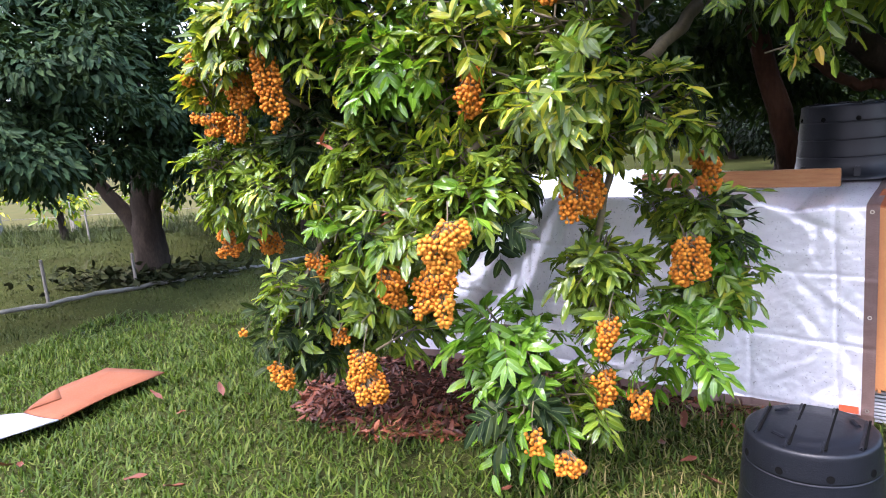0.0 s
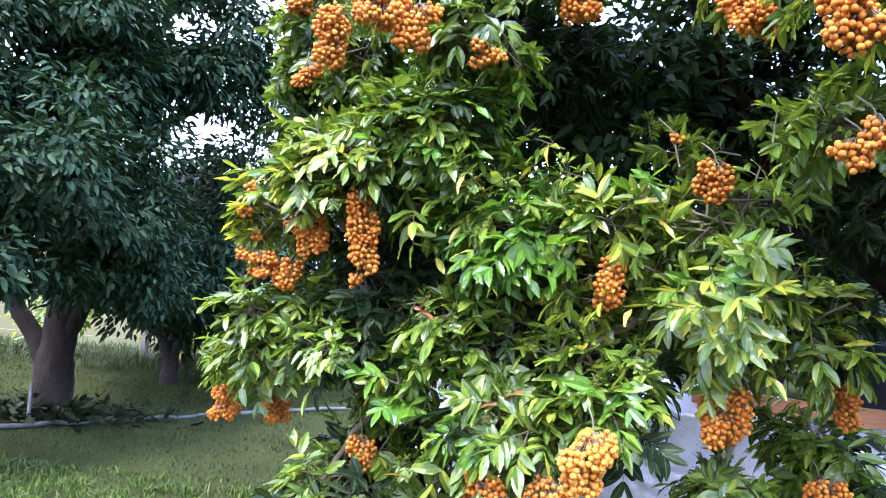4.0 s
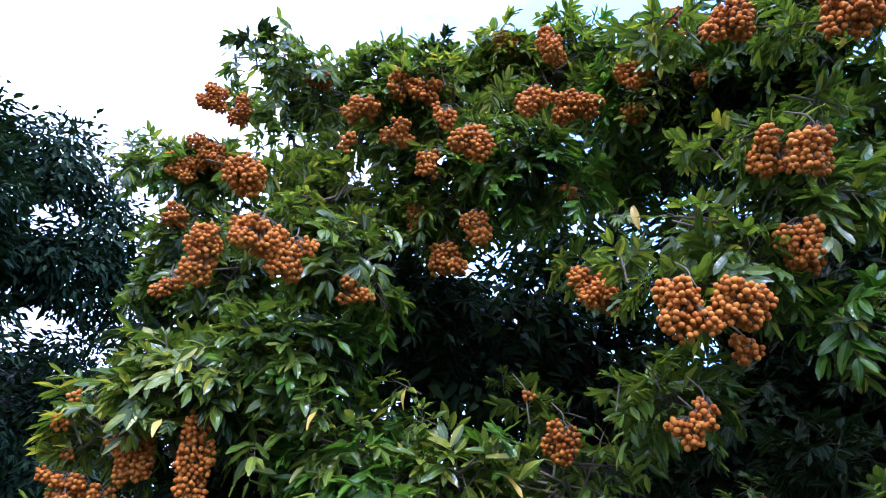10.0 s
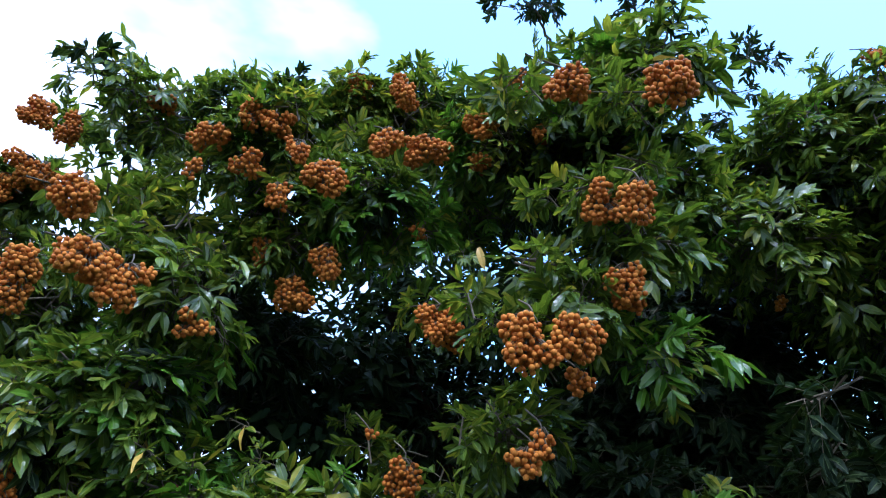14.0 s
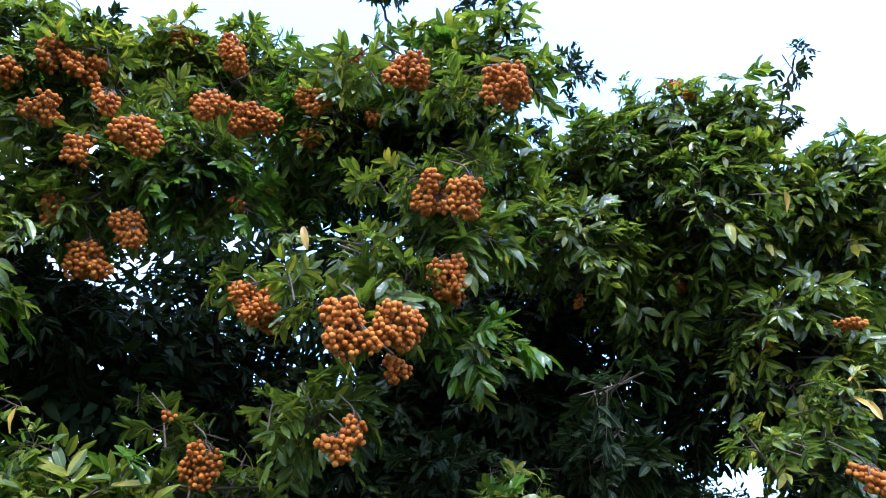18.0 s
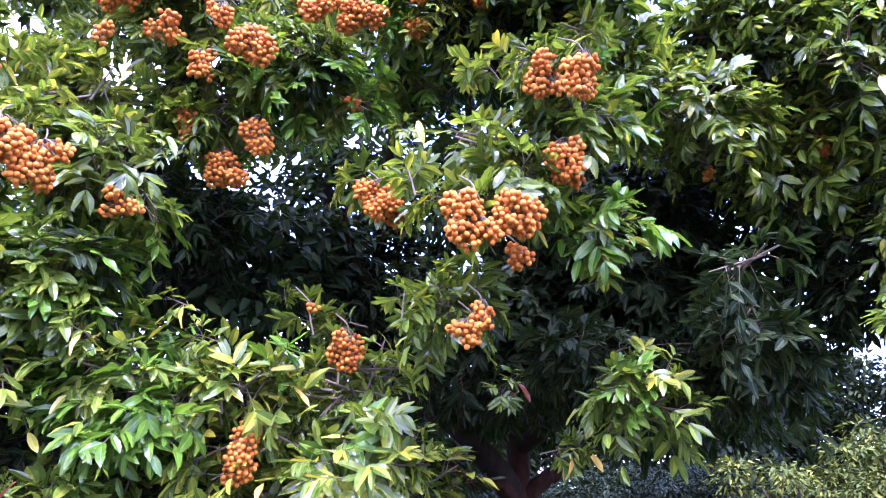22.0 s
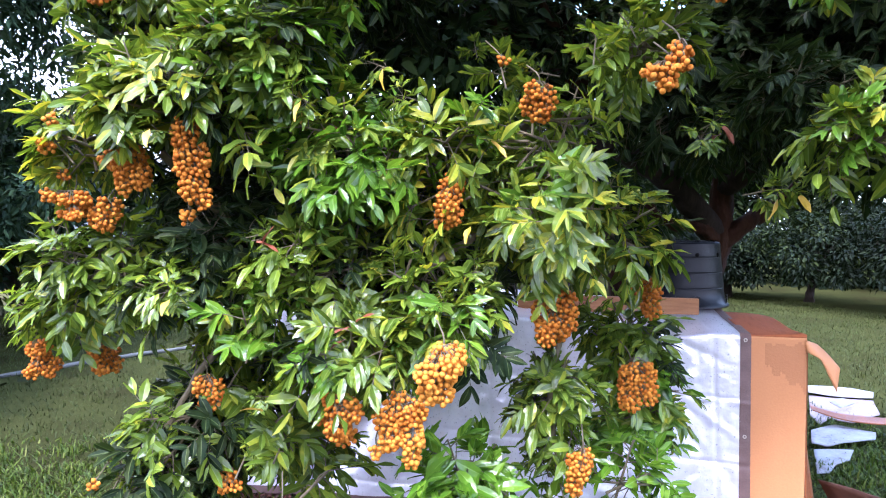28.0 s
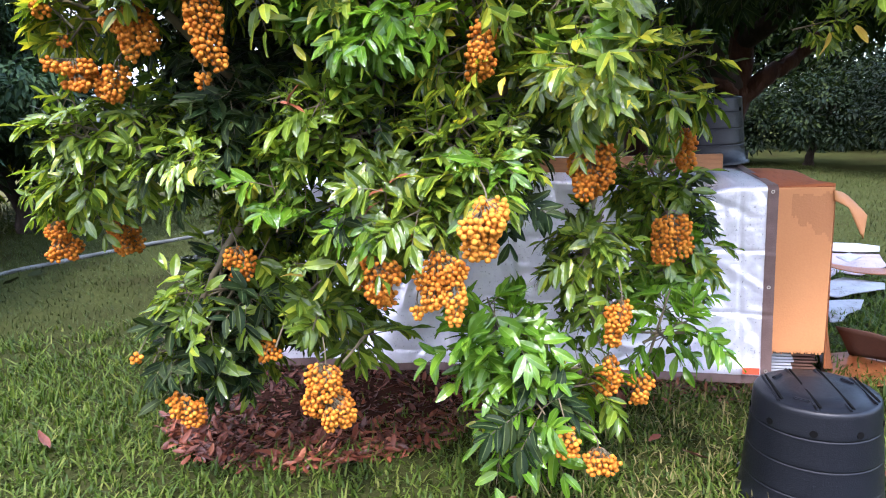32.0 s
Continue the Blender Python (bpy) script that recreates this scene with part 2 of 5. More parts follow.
M_LITTER = material("dead_leaf", [(0, (0.019, 0.0056, 0.00375)), (0.4, (0.0712, 0.0192, 0.00975)), (0.75, (0.142, 0.04, 0.018)), (0.97, (0.285, 0.12, 0.0525))], rough=0.5, specular=0.3, scale=9, fine=80, spread="island")
M_MULCH = material("dark_mulch", [(0.3, (0.0126, 0.0048, 0.003)), (0.7, (0.045, 0.016, 0.009))], rough=1.0, specular=0.05, scale=12, fine=70, bump=0.8, bump_scale=60)
M_TARP = material("silver_tarp", [(0.3, (0.68, 0.66, 0.70)), (0.7, (0.80, 0.78, 0.82))], rough=0.3, scale=3, fine=90, bump=0.2, bump_scale=34, metal=0.38, rough_range=0.08)
M_HEM = material("brown_hem", [(0.3, (0.09, 0.05, 0.04)), (0.7, (0.15, 0.09, 0.075))], rough=0.6, scale=20, fine=200)
M_CARD = material("orange_board", [(0.3, (0.43, 0.172, 0.0559)), (0.6, (0.49, 0.211, 0.0731)), (0.75, (0.447, 0.181, 0.0602))], rough=0.7, scale=2.2, fine=120, bump=0.08)
M_CARDDAMP = material("damp_board", [(0.3, (0.361, 0.138, 0.043)), (0.7, (0.404, 0.163, 0.0533))], rough=0.6, scale=6, fine=120)
M_CARDTOP = material("wet_red_board", [(0.3, (0.22, 0.062, 0.022)), (0.5, (0.34, 0.105, 0.038)), (0.7, (0.25, 0.072, 0.026))], rough=0.85, specular=0.1, scale=5, fine=60, stretch=(6, 1, 1))
M_SCUFFED = material("scuffed_white_board", [(0.36, (0.0824, 0.0619, 0.0516)), (0.44, (0.186, 0.179, 0.179)), (0.7, (0.275, 0.282, 0.296))], rough=0.65, scale=9, fine=60)
M_BROWNCARD = material("red_brown_board", [(0.3, (0.12, 0.0372, 0.0156)), (0.7, (0.168, 0.057, 0.0252))], rough=0.7, specular=0.15, scale=4, fine=80)
M_WEED = material("low_weed_leaf", [(0.0, (0.008, 0.011, 0.005)), (0.5, (0.018, 0.022, 0.008)), (0.95, (0.045, 0.045, 0.02))], rough=0.9, specular=0.05, scale=9, fine=80, spread="island")
M_CARDWET = material("wet_brown_board", [(0.3, (0.16, 0.052, 0.018)), (0.7, (0.27, 0.092, 0.03))], rough=0.4, specular=0.25, scale=4, fine=80)
M_CARDDARK = material("board_underside", [(0.3, (0.075, 0.036, 0.024)), (0.7, (0.13, 0.066, 0.043))], rough=0.7, specular=0.2, scale=5, fine=80)
M_WHITE = material("white_board", [(0.3, (0.292, 0.301, 0.318)), (0.7, (0.396, 0.404, 0.421))], rough=0.6, scale=4, fine=90)
M_PINK = material("pinkish_board", [(0.36, (0.103, 0.0688, 0.0645)), (0.46, (0.206, 0.155, 0.159)), (0.7, (0.275, 0.215, 0.219))], rough=0.6, scale=4, fine=60)
M_WOOD = material("pine_board", [(0.3, (0.201, 0.0772, 0.0226)), (0.5, (0.282, 0.122, 0.0387)), (0.75, (0.349, 0.174, 0.0645))], rough=0.6, scale=7, fine=60, stretch=(1, 9, 9))
M_BIN = material("black_plastic", [(0.3, (0.00305, 0.00356, 0.00538)), (0.7, (0.00653, 0.00761, 0.0112))], rough=0.4, scale=4, fine=90, bump=0.12, bump_scale=220, specular=0.28)
# near black, standing in for the shade inside air holes and lid grooves
M_HOLE = material("hole_shadow", [(0.3, (0.004, 0.004, 0.004)), (0.7, (0.006, 0.006, 0.006))], rough=1.0, specular=0.0, bump=0)
M_RED = material("orange_tag", [(0.3, (0.75, 0.09, 0.03)), (0.7, (0.82, 0.13, 0.05))], rough=0.5, scale=30)
M_METAL = material("dull_metal", [(0.3, (0.45, 0.40, 0.33)), (0.7, (0.6, 0.55, 0.47))], rough=0.35, metal=0.9, scale=30)
M_STAKE = material("weathered_stake", [(0.3, (0.12, 0.105, 0.09)), (0.7, (0.19, 0.175, 0.15))], rough=0.85, scale=20, fine=120)
M_PIPE = material("pale_edging", [(0.3, (0.06, 0.06, 0.052)), (0.7, (0.13, 0.13, 0.115))], rough=0.9, specular=0.1, scale=6, fine=60)
M_FIELD = material("dry_field", [(0.3, (0.0479, 0.0463, 0.019)), (0.5, (0.0645, 0.0588, 0.0253)), (0.7, (0.034, 0.0442, 0.0169))], rough=1.0, specular=0.0, scale=0.25, fine=3)
SHADY = {**LEAF, "blade": False, "rough": 0.6, "specular": 0.08, "through_light": 0.1}
# orchard foliage: its deep shade and sunlit patches put into three leaf colours
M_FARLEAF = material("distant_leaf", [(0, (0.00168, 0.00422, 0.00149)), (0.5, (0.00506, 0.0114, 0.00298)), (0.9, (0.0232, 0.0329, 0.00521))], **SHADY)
M_FARSHADED = material("distant_shaded_leaf", [(0, (0.0013, 0.00312, 0.00164)), (0.5, (0.00347, 0.00756, 0.00286)), (0.95, (0.00868, 0.0152, 0.0045))], **SHADY)
M_FARLIT = material("sunlit_orchard_leaf", [(0.0, (0.012, 0.022, 0.004)), (0.5, (0.055, 0.075, 0.010)), (0.95, (0.19, 0.19, 0.022))], **SHADY)
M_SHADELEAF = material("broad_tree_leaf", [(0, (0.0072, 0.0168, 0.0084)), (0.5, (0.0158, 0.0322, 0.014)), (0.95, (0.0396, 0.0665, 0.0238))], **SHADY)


# ---------------------------------------------------------------- helpers for meshes
UP = Vector((0, 0, 1))


def mesh_from(name, verts, polys, mats=(), mat_index=None, smooth=True, crease=0, leaf_runs=()):
    """A mesh from an (n, 3) array of points and an (m, k) array of faces that all have k corners. crease: the first so many points are leaves, whose midribs are kept sharp."""
    verts, polys = np.asarray(verts, dtype=np.float32), np.asarray(polys, dtype=np.int32)
    me = bpy.data.meshes.new(name)
    me.vertices.add(len(verts))
    me.vertices.foreach_set("co", verts.ravel())
    me.loops.add(polys.size)
    me.loops.foreach_set("vertex_index", polys.ravel())
    me.polygons.add(len(polys))
    me.polygons.foreach_set("loop_start", np.arange(len(polys), dtype=np.int32) * polys.shape[1])
    me.polygons.foreach_set("use_smooth", np.full(len(polys), smooth))
    for m in mats:
        me.materials.append(m)
    if mat_index is not None:
        me.polygons.foreach_set("material_index", np.asarray(mat_index, dtype=np.int32))
    me.update(calc_edges=True)
    if leaf_runs:
        # each leaf has its own map: across the blade, and along it from stalk to tip
        uv = np.full((len(verts), 2), 0.25, dtype=np.float32)
        for start, count, rows in leaf_runs:
            i = np.arange(count) % (rows * 3)
            uv[start:start + count, 0], uv[start:start + count, 1] = (i % 3) * 0.5, (i // 3) / (rows - 1)
        me.uv_layers.new(name="blade").data.foreach_set("uv", uv[polys.ravel()].ravel())
    if crease:
        ends = np.empty(len(me.edges) * 2, dtype=np.int32)
        me.edges.foreach_get("vertices", ends)
        ends = ends.reshape(-1, 2)
        rib = ((ends % 3 == 1) & (ends < crease)).all(1)
        me.edges.foreach_set("use_edge_sharp", rib)
    return me


def child(name, me, parent, label="", m=None):
    ob = new(name, me)
    ob.parent = parent
    if m is not None:
        ob.matrix_basis = m
    if label:
        tagged(ob, label=label)
    return ob


def part(name, bm, material, parent, label="", smooth=False, m=None):
    """Links a bmesh as one mesh object under a thing or a part."""
    me = bpy.data.meshes.new(name)
    bm.to_mesh(me)
    bm.free()
    me.materials.append(material)
    if smooth:
        me.polygons.foreach_set("use_smooth", np.full(len(me.polygons), True))
    return child(name, me, parent, label, m)


def thing(name, at, label, category, group="", kind="", rz=0.0):
    ob = new(name)
    ob.empty_display_size = 0.1
    ob.matrix_basis = pose(*at, 0, 0, rz)
    return tagged(ob, label, category, group, kind)


def box(size, at=(0, 0, 0), bevel=0.0, turn=None):
    bm = bmesh.new()
    bmesh.ops.create_cube(bm, size=1.0)
    bmesh.ops.scale(bm, vec=size, verts=bm.verts)
    if bevel:
        bmesh.ops.bevel(bm, geom=bm.edges[:], offset=bevel, segments=2, affect="EDGES")
    if turn is not None:
        bmesh.ops.rotate(bm, matrix=Euler([radians(a) for a in turn]).to_matrix(), verts=bm.verts)
    bmesh.ops.translate(bm, vec=at, verts=bm.verts)
    return bm


def tube_arrays(points, radii, sides=7, lump=0.0, seed=0):
    """Points and faces of a tapered, slightly lumpy tube through the given points."""
    rng = np.random.default_rng(seed)
    pts = [Vector(p) for p in points]
    verts, polys = [], []
    ref = Vector((0.31, 0.87, 0.21)).normalized()
    for i, p in enumerate(pts):
        d = (pts[min(i + 1, len(pts) - 1)] - pts[max(i - 1, 0)]).normalized()
        a = d.cross(ref).normalized()
        b = d.cross(a).normalized()
        for k in range(sides):
            w = 2 * math.pi * k / sides
            r = radii[i] * (1 + lump * rng.uniform(-1, 1))
            verts.append(p + (a * math.cos(w) + b * math.sin(w)) * r)
    for i in range(len(pts) - 1):
        for k in range(sides):
            k2 = (k + 1) % sides
            polys.append((i * sides + k, i * sides + k2, (i + 1) * sides + k2, (i + 1) * sides + k))
    return np.array(verts), np.array(polys)


def smooth_line(points, steps=6, wobble=0.0, seed=0):
    """A Catmull-Rom line through the points."""
    rng = np.random.default_rng(seed)
    p = [Vector(q) for q in points]
    p = [p[0] * 2 - p[1]] + p + [p[-1] * 2 - p[-2]]
    out = []
    for i in range(1, len(p) - 2):
        for s in range(steps):
            t = s / steps
            a, b, c, d = p[i - 1], p[i], p[i + 1], p[i + 2]
            q = 0.5 * (2 * b + (c - a) * t + (2 * a - 5 * b + 4 * c - d) * t * t + (3 * b - a - 3 * c + d) * t ** 3)
            out.append(q + Vector(rng.uniform(-1, 1, 3)) * wobble)
    out.append(p[-2])
    return out


def join_arrays(chunks):
    verts, polys, n = [], [], 0
    for v, f in chunks:
        verts.append(v)
        polys.append(np.asarray(f) + n)
        n += len(v)
    return np.concatenate(verts), np.concatenate(polys)


# ---------------------------------------------------------------- leaves
def leaf_template(length=1.0, width=0.34, bend=0.25, fold=0.35, rows=6):
    """One leaf from the origin along +y, face up: an oblong blade with a blunt point, folded along its midrib, curving down to its tip."""
    verts, polys = [], []
    for i in range(rows):
        u = i / (rows - 1)
        w = width / 2 * max(0.03, math.sin(math.pi * min(1, u * 0.94 + 0.045)) ** 0.62) * (1 - 0.14 * (u - 0.4))
        y, z = length * u, -bend * length * u * u
        ripple = 0.09 * math.sin(u * 9.0 + width * 40)
        verts += [(-w * math.cos(fold), y, z + w * math.sin(fold) + ripple * width), (0, y, z), (w * math.cos(fold), y, z + w * math.sin(fold) - ripple * width)]
    for i in range(rows - 1):
        a = i * 3
        polys += [(a, a + 1, a + 4, a + 3), (a + 1, a + 2, a + 5, a + 4)]
    return np.array(verts), np.array(polys)


def place_many(template, mats):
    """Copies of the template's points under many 4 x 4 matrices, joined."""
    v, f = template
    mats = np.asarray(mats)
    out = np.einsum("nij,kj->nki", mats[:, :3, :3], v) + mats[:, None, :3, 3]
    polys = f[None] + (np.arange(len(mats)) * len(v))[:, None, None]
    return out.reshape(-1, 3), polys.reshape(-1, f.shape[1])


def frames_along(pos, along, face, size):
    """Matrices with +y along, +z near face, scaled."""
    along = along / np.linalg.norm(along, axis=1, keepdims=True)
    x = np.cross(along, face)
    x = x / (np.linalg.norm(x, axis=1, keepdims=True) + 1e-9)
    z = np.cross(x, along)
    m = np.zeros((len(pos), 4, 4))
    m[:, :3, 0], m[:, :3, 1], m[:, :3, 2] = x * size[:, None], along * size[:, None], z * size[:, None]
    m[:, :3, 3], m[:, 3, 3] = pos, 1
    return m


def spray_arrays(rng, lift, leaf=0.099, fronds=6, pairs=4, shapes=None):
    """A leafy shoot that points along +y and lift degrees up: arching fronds of paired leaflets that hang a little and show their faces outwards. Points and faces of its leaves, and of its stalks."""
    axis = np.array([0, math.cos(radians(lift)), math.sin(radians(lift))])
    side, ahead, down = np.array([1.0, 0, 0]), np.array([0, 1.0, 0]), np.array([0, 0, -1.0])
    third = np.cross(side, axis)
    pos, along, face, size, stalks = [], [], [], [], []
    stalks.append(tube_arrays([-axis * 0.13, axis * 0.0, axis * 0.10], [0.006, 0.005, 0.003], 4))
    for k in range(fronds):
        a = 2 * math.pi * (k + rng.uniform(-0.3, 0.3)) / fronds
        out = side * math.cos(a) + third * math.sin(a)
        d = axis * rng.uniform(0.25, 0.9) + out * rng.uniform(0.8, 1.0)
        d /= np.linalg.norm(d)
        start = axis * rng.uniform(-0.07, 0.08)
        span, sag = rng.uniform(0.09, 0.17), rng.uniform(0.1, 0.55)
        line = [start + d * span * u + down * sag * span * u * u for u in np.linspace(0, 1, 6)]
        stalks.append(tube_arrays([line[0], line[2], line[5]], [0.0028, 0.002, 0.0012], 3))
        plane = -down * 0.8 + ahead * 0.42 + d * 0.15 + rng.normal(0, 0.28, 3)
        plane /= np.linalg.norm(plane)
        n = pairs + rng.integers(-1, 2)
        for i in range(n):
            u = 0.28 + 0.72 * (i + 1) / n
            j = min(4, int(u * 5))
            p = line[j] + (line[j + 1] - line[j]) * (u * 5 - j)
            t = line[min(5, j + 1)] - line[j]
            t = t / np.linalg.norm(t)
            s = np.cross(t, plane)
            s = s / (np.linalg.norm(s) + 1e-6)
            for sg in ((-1, 1) if i < n - 1 else (-0.4, 0.4)):
                v = t * rng.uniform(0.55, 0.9) + s * sg * rng.uniform(0.65, 1.0) + down * rng.uniform(-0.3, 0.33)
                v += rng.normal(0, 0.13, 3)
                f = plane + out * 0.15 + rng.normal(0, 0.24, 3)
                pos.append(p), along.append(v), face.append(f), size.append(leaf * rng.uniform(0.72, 1.12) * (0.84 + 0.16 * math.sin(math.pi * u)))
    mats = frames_along(np.array(pos), np.array(along), np.array(face), np.array(size))
    shapes = shapes or LEAF_SHAPES
    pick = rng.integers(0, len(shapes), len(mats))
    leaves = join_arrays([place_many(shapes[k], mats[pick == k]) for k in range(len(shapes)) if (pick == k).any()])
    return leaves, join_arrays(stalks)


LEAF_SHAPES = [leaf_template(width=w, bend=b, fold=f) for w, b, f in ((0.38, 0.14, 0.30), (0.41, 0.26, 0.2), (0.36, -0.08, 0.42), (0.40, 0.38, 0.14))]
LEAF_REST = [leaf_template(width=w, bend=b, fold=f, rows=5) for w, b, f in ((0.37, 0.14, 0.30), (0.40, 0.26, 0.2), (0.35, -0.08, 0.42), (0.39, 0.38, 0.14))]
# plainer leaves for crowns that stay far off: two faces folded along the midrib
LEAF_FAR = [(np.array([(0, 0, 0), (w, 0.3, w * 0.5), (w * 0.8, 0.68, w * 0.3 - b), (0, 1, -1.6 * b), (-w * 0.8, 0.68, w * 0.3 - b), (-w, 0.3, w * 0.5)]), np.array([(0, 1, 2, 3), (0, 3, 4, 5)])) for w, b in ((0.17, 0.1), (0.2, 0.2))]


# ---------------------------------------------------------------- ground
def ground_height(x, y):
    return 0.025 * math.sin(x * 0.9 + 0.4) * math.sin(y * 0.7) * min(1.0, 0.2 + 0.1 * abs(y))


def sheet(name, xs, ys, z, mat):
    verts = np.array([(x, y, z(x, y)) for y in ys for x in xs])
    n = len(xs)
    polys = np.array([(j * n + i, j * n + i + 1, (j + 1) * n + i + 1, (j + 1) * n + i) for j in range(len(ys) - 1) for i in range(n - 1)])
    return new(name, mesh_from(name, verts, polys, [mat]))


steps = np.r_[-900, -400, -150, -60, -30, np.arange(-16, 20.1, 0.5), 30, 60, 150, 400, 900]
tagged(sheet("ground", steps, steps, ground_height, M_SOIL), "uneven green lawn reaching to the horizon", "lawn", kind="structure")
tagged(sheet("field", np.r_[np.linspace(-260, -32, 8), np.linspace(-30, -1, 30)], np.linspace(12.4, 300, 60), lambda x, y: 0.04 + 0.05 * noise.noise((x * 0.3, y * 0.3, 2)) + min(5.0, 0.05 * max(0, y - 24)), M_FIELD), "dry straw-coloured field beyond the fence", "field", kind="structure")


# grass
def grass(name, n, x0, x1, y0, y1, length, width, seed, keep, label, mat=M_GRASS, joints=(0, 0.4, 0.75, 1.0)):
    r = np.random.default_rng(seed)
    x, y = r.uniform(x0, x1, n), r.uniform(y0, y1, n)
    ok = np.array([(keep(a, b) and not (bare(a, b) and q > 0.35)) or (off_stack(a, b) and y0 > 0 and q < 0.2) for a, b, q in zip(x, y, r.random(n))])
    x, y = x[ok], y[ok]
    n = len(x)
    z = np.array([ground_height(a, b) for a, b in zip(x, y)]) - 0.01
    blades = []
    for bend in (0.25, 0.6, 1.0):
        v = []
        for u in joints:
            w = max(0.03, 0.5 * (1 - u ** 3))
            v += [(-w, u * (1 - 0.2 * bend * u), 0), (w, u * (1 - 0.2 * bend * u), 0)]
            v[-1], v[-2] = (v[-1][0], bend * u * u * 0.8, v[-1][1] * (1 - 0.3 * bend * u)), (v[-2][0], bend * u * u * 0.8, v[-2][1] * (1 - 0.3 * bend * u))
        blades.append((np.array(v), np.array([(2 * i, 2 * i + 1, 2 * i + 3, 2 * i + 2) for i in range(len(joints) - 1)])))
    a = r.uniform(0, 2 * math.pi, n)
    patch = np.array([noise.noise((a0 * 2.3, b0 * 2.3, 1)) + 0.5 * noise.noise((a0 * 7, b0 * 7, 2)) for a0, b0 in zip(x, y)])
    s = length * r.uniform(0.45, 1.2, n) * (1 + 0.55 * patch)
    wd = width * r.uniform(0.7, 1.2, n)
    lean = r.normal(0, 0.65, n)
    m = np.zeros((n, 4, 4))
    m[:, 0, 0], m[:, 1, 0] = np.cos(a) * wd, np.sin(a) * wd
    m[:, 0, 1], m[:, 1, 1] = -np.sin(a) * s, np.cos(a) * s
    m[:, 0, 2], m[:, 1, 2], m[:, 2, 2] = -np.sin(a) * s * lean, np.cos(a) * s * lean, s
    m[:, :3, 3], m[:, 3, 3] = np.stack([x, y, z], 1), 1
    pick = r.integers(0, 3, n)
    v, f = join_arrays([place_many(blades[k], m[pick == k]) for k in range(3)])
    return tagged(new(name, mesh_from(name, v, f, [mat])), label, "grass", kind="stuff")


def bare(x, y):
    """The thin, worn grass in front of the stack."""
    return ((x - 1.15) / 0.85) ** 2 + ((y - 3.32 + 0.473 * (x - 1.0)) / 0.24) ** 2 < 1.0 + 0.4 * math.sin(x * 11) * math.sin(y * 9)


def off_mulch(x, y):
    return ((x - 0.03) / 0.78) ** 2 + ((y - 3.32) / 0.60) ** 2 > 1.0 + 0.25 * math.sin(x * 9) * math.sin(y * 7)


def off_stack(x, y):
    return not (y > 3.99 - 0.473 * (x + 0.42) and -0.42 < x < 2.4 and y < 5.0)


def near_lawn(x, y):
    return off_mulch(x, y) and off_stack(x, y)


grass("grass", 95000, -3.6, 4.2, 0.9, 5.2, 0.074, 0.0105, 3, lambda x, y: near_lawn(x, y) and y < 4.7 + 0.9 * noise.noise((x * 4, y * 4, 4)), "lush lawn of broad bright green blades")
grass("dry_grass", 3400, 0.5, 2.3, 1.7, 3.5, 0.085, 0.007, 8, near_lawn, "thin straw-coloured blades among the lawn", M_STRAW)
grass("far_grass", 350000, -10, 10, -5, 14, 0.055, 0.011, 4, lambda x, y: (y > 4.1 + 0.6 * noise.noise((x * 3, y * 3, 9)) and off_stack(x, y) or x < -3.2 or x > 3.9 or y < 1.0) and (y < 12.4 or x > -1.2), "mown green lawn further off", M_MOWN, (0, 1))


grass("rough_grass", 22000, -15, -0.8, 10.3, 13.4, 0.26, 0.013, 5, lambda x, y: noise.noise((x * 0.8, y * 1.3, 6)) > 0.1 - 0.35 * (y - 10.6), "rough taller grass along the fence line", M_MOWN, (0, 1))

# ---------------------------------------------------------------- dead leaves under the tree
litter_thing = tagged(sheet("mulch_patch", np.linspace(-0.95, 2.1, 44), np.linspace(2.5, 4.1, 26), lambda x, y: 0.012 + ground_height(x, y) + 0.02 * max(0, 1 - ((x - 0.03) / 0.78) ** 2 - ((y - 3.32) / 0.60) ** 2) - (0.05 if off_mulch(x, y) and not bare(x, y) else 0), M_MULCH), "bare dark mulch under the low branches", "mulch", kind="stuff")
r = np.random.default_rng(21)
n = 5600
a = r.uniform(0, 2 * math.pi, n)
d = np.sqrt(r.uniform(0, 1.35, n))
pos = np.stack([0.03 + np.cos(a) * d * 0.72, 3.3 + np.sin(a) * d * 0.56, 0.02 + r.uniform(0, 0.010, n)], 1)
worn = r.random(n) < 0.16
span = r.uniform(-0.8, 0.8, n)
pos[worn] = np.stack([1.15 + span, 3.25 - 0.473 * (span + 0.15) + r.normal(0, 0.1, n), np.full(n, 0.025)], 1)[worn]
along = np.stack([r.normal(0, 1, n), r.normal(0, 1, n), r.normal(0, 0.25, n)], 1)
face = np.stack([r.normal(0, 0.4, n), r.normal(0, 0.4, n), np.ones(n) * r.choice([-1, 1], n)], 1)
v, f = place_many(leaf_template(width=0.42, bend=-0.25, fold=0.5, rows=5), frames_along(pos, along, face, r.uniform(0.03, 0.075, n)))
tagged(new("leaf_litter", mesh_from("leaf_litter", v, f, [M_LITTER])), "thick scatter of reddish-brown dead leaves on the ground", "dead leaves", kind="stuff")

# stray dead leaves on the lawn
r = np.random.default_rng(77)
stray_mesh = mesh_from("fallen_leaf", *leaf_template(0.09, 0.038, -0.2, 0.45, 6), [M_LITTER])
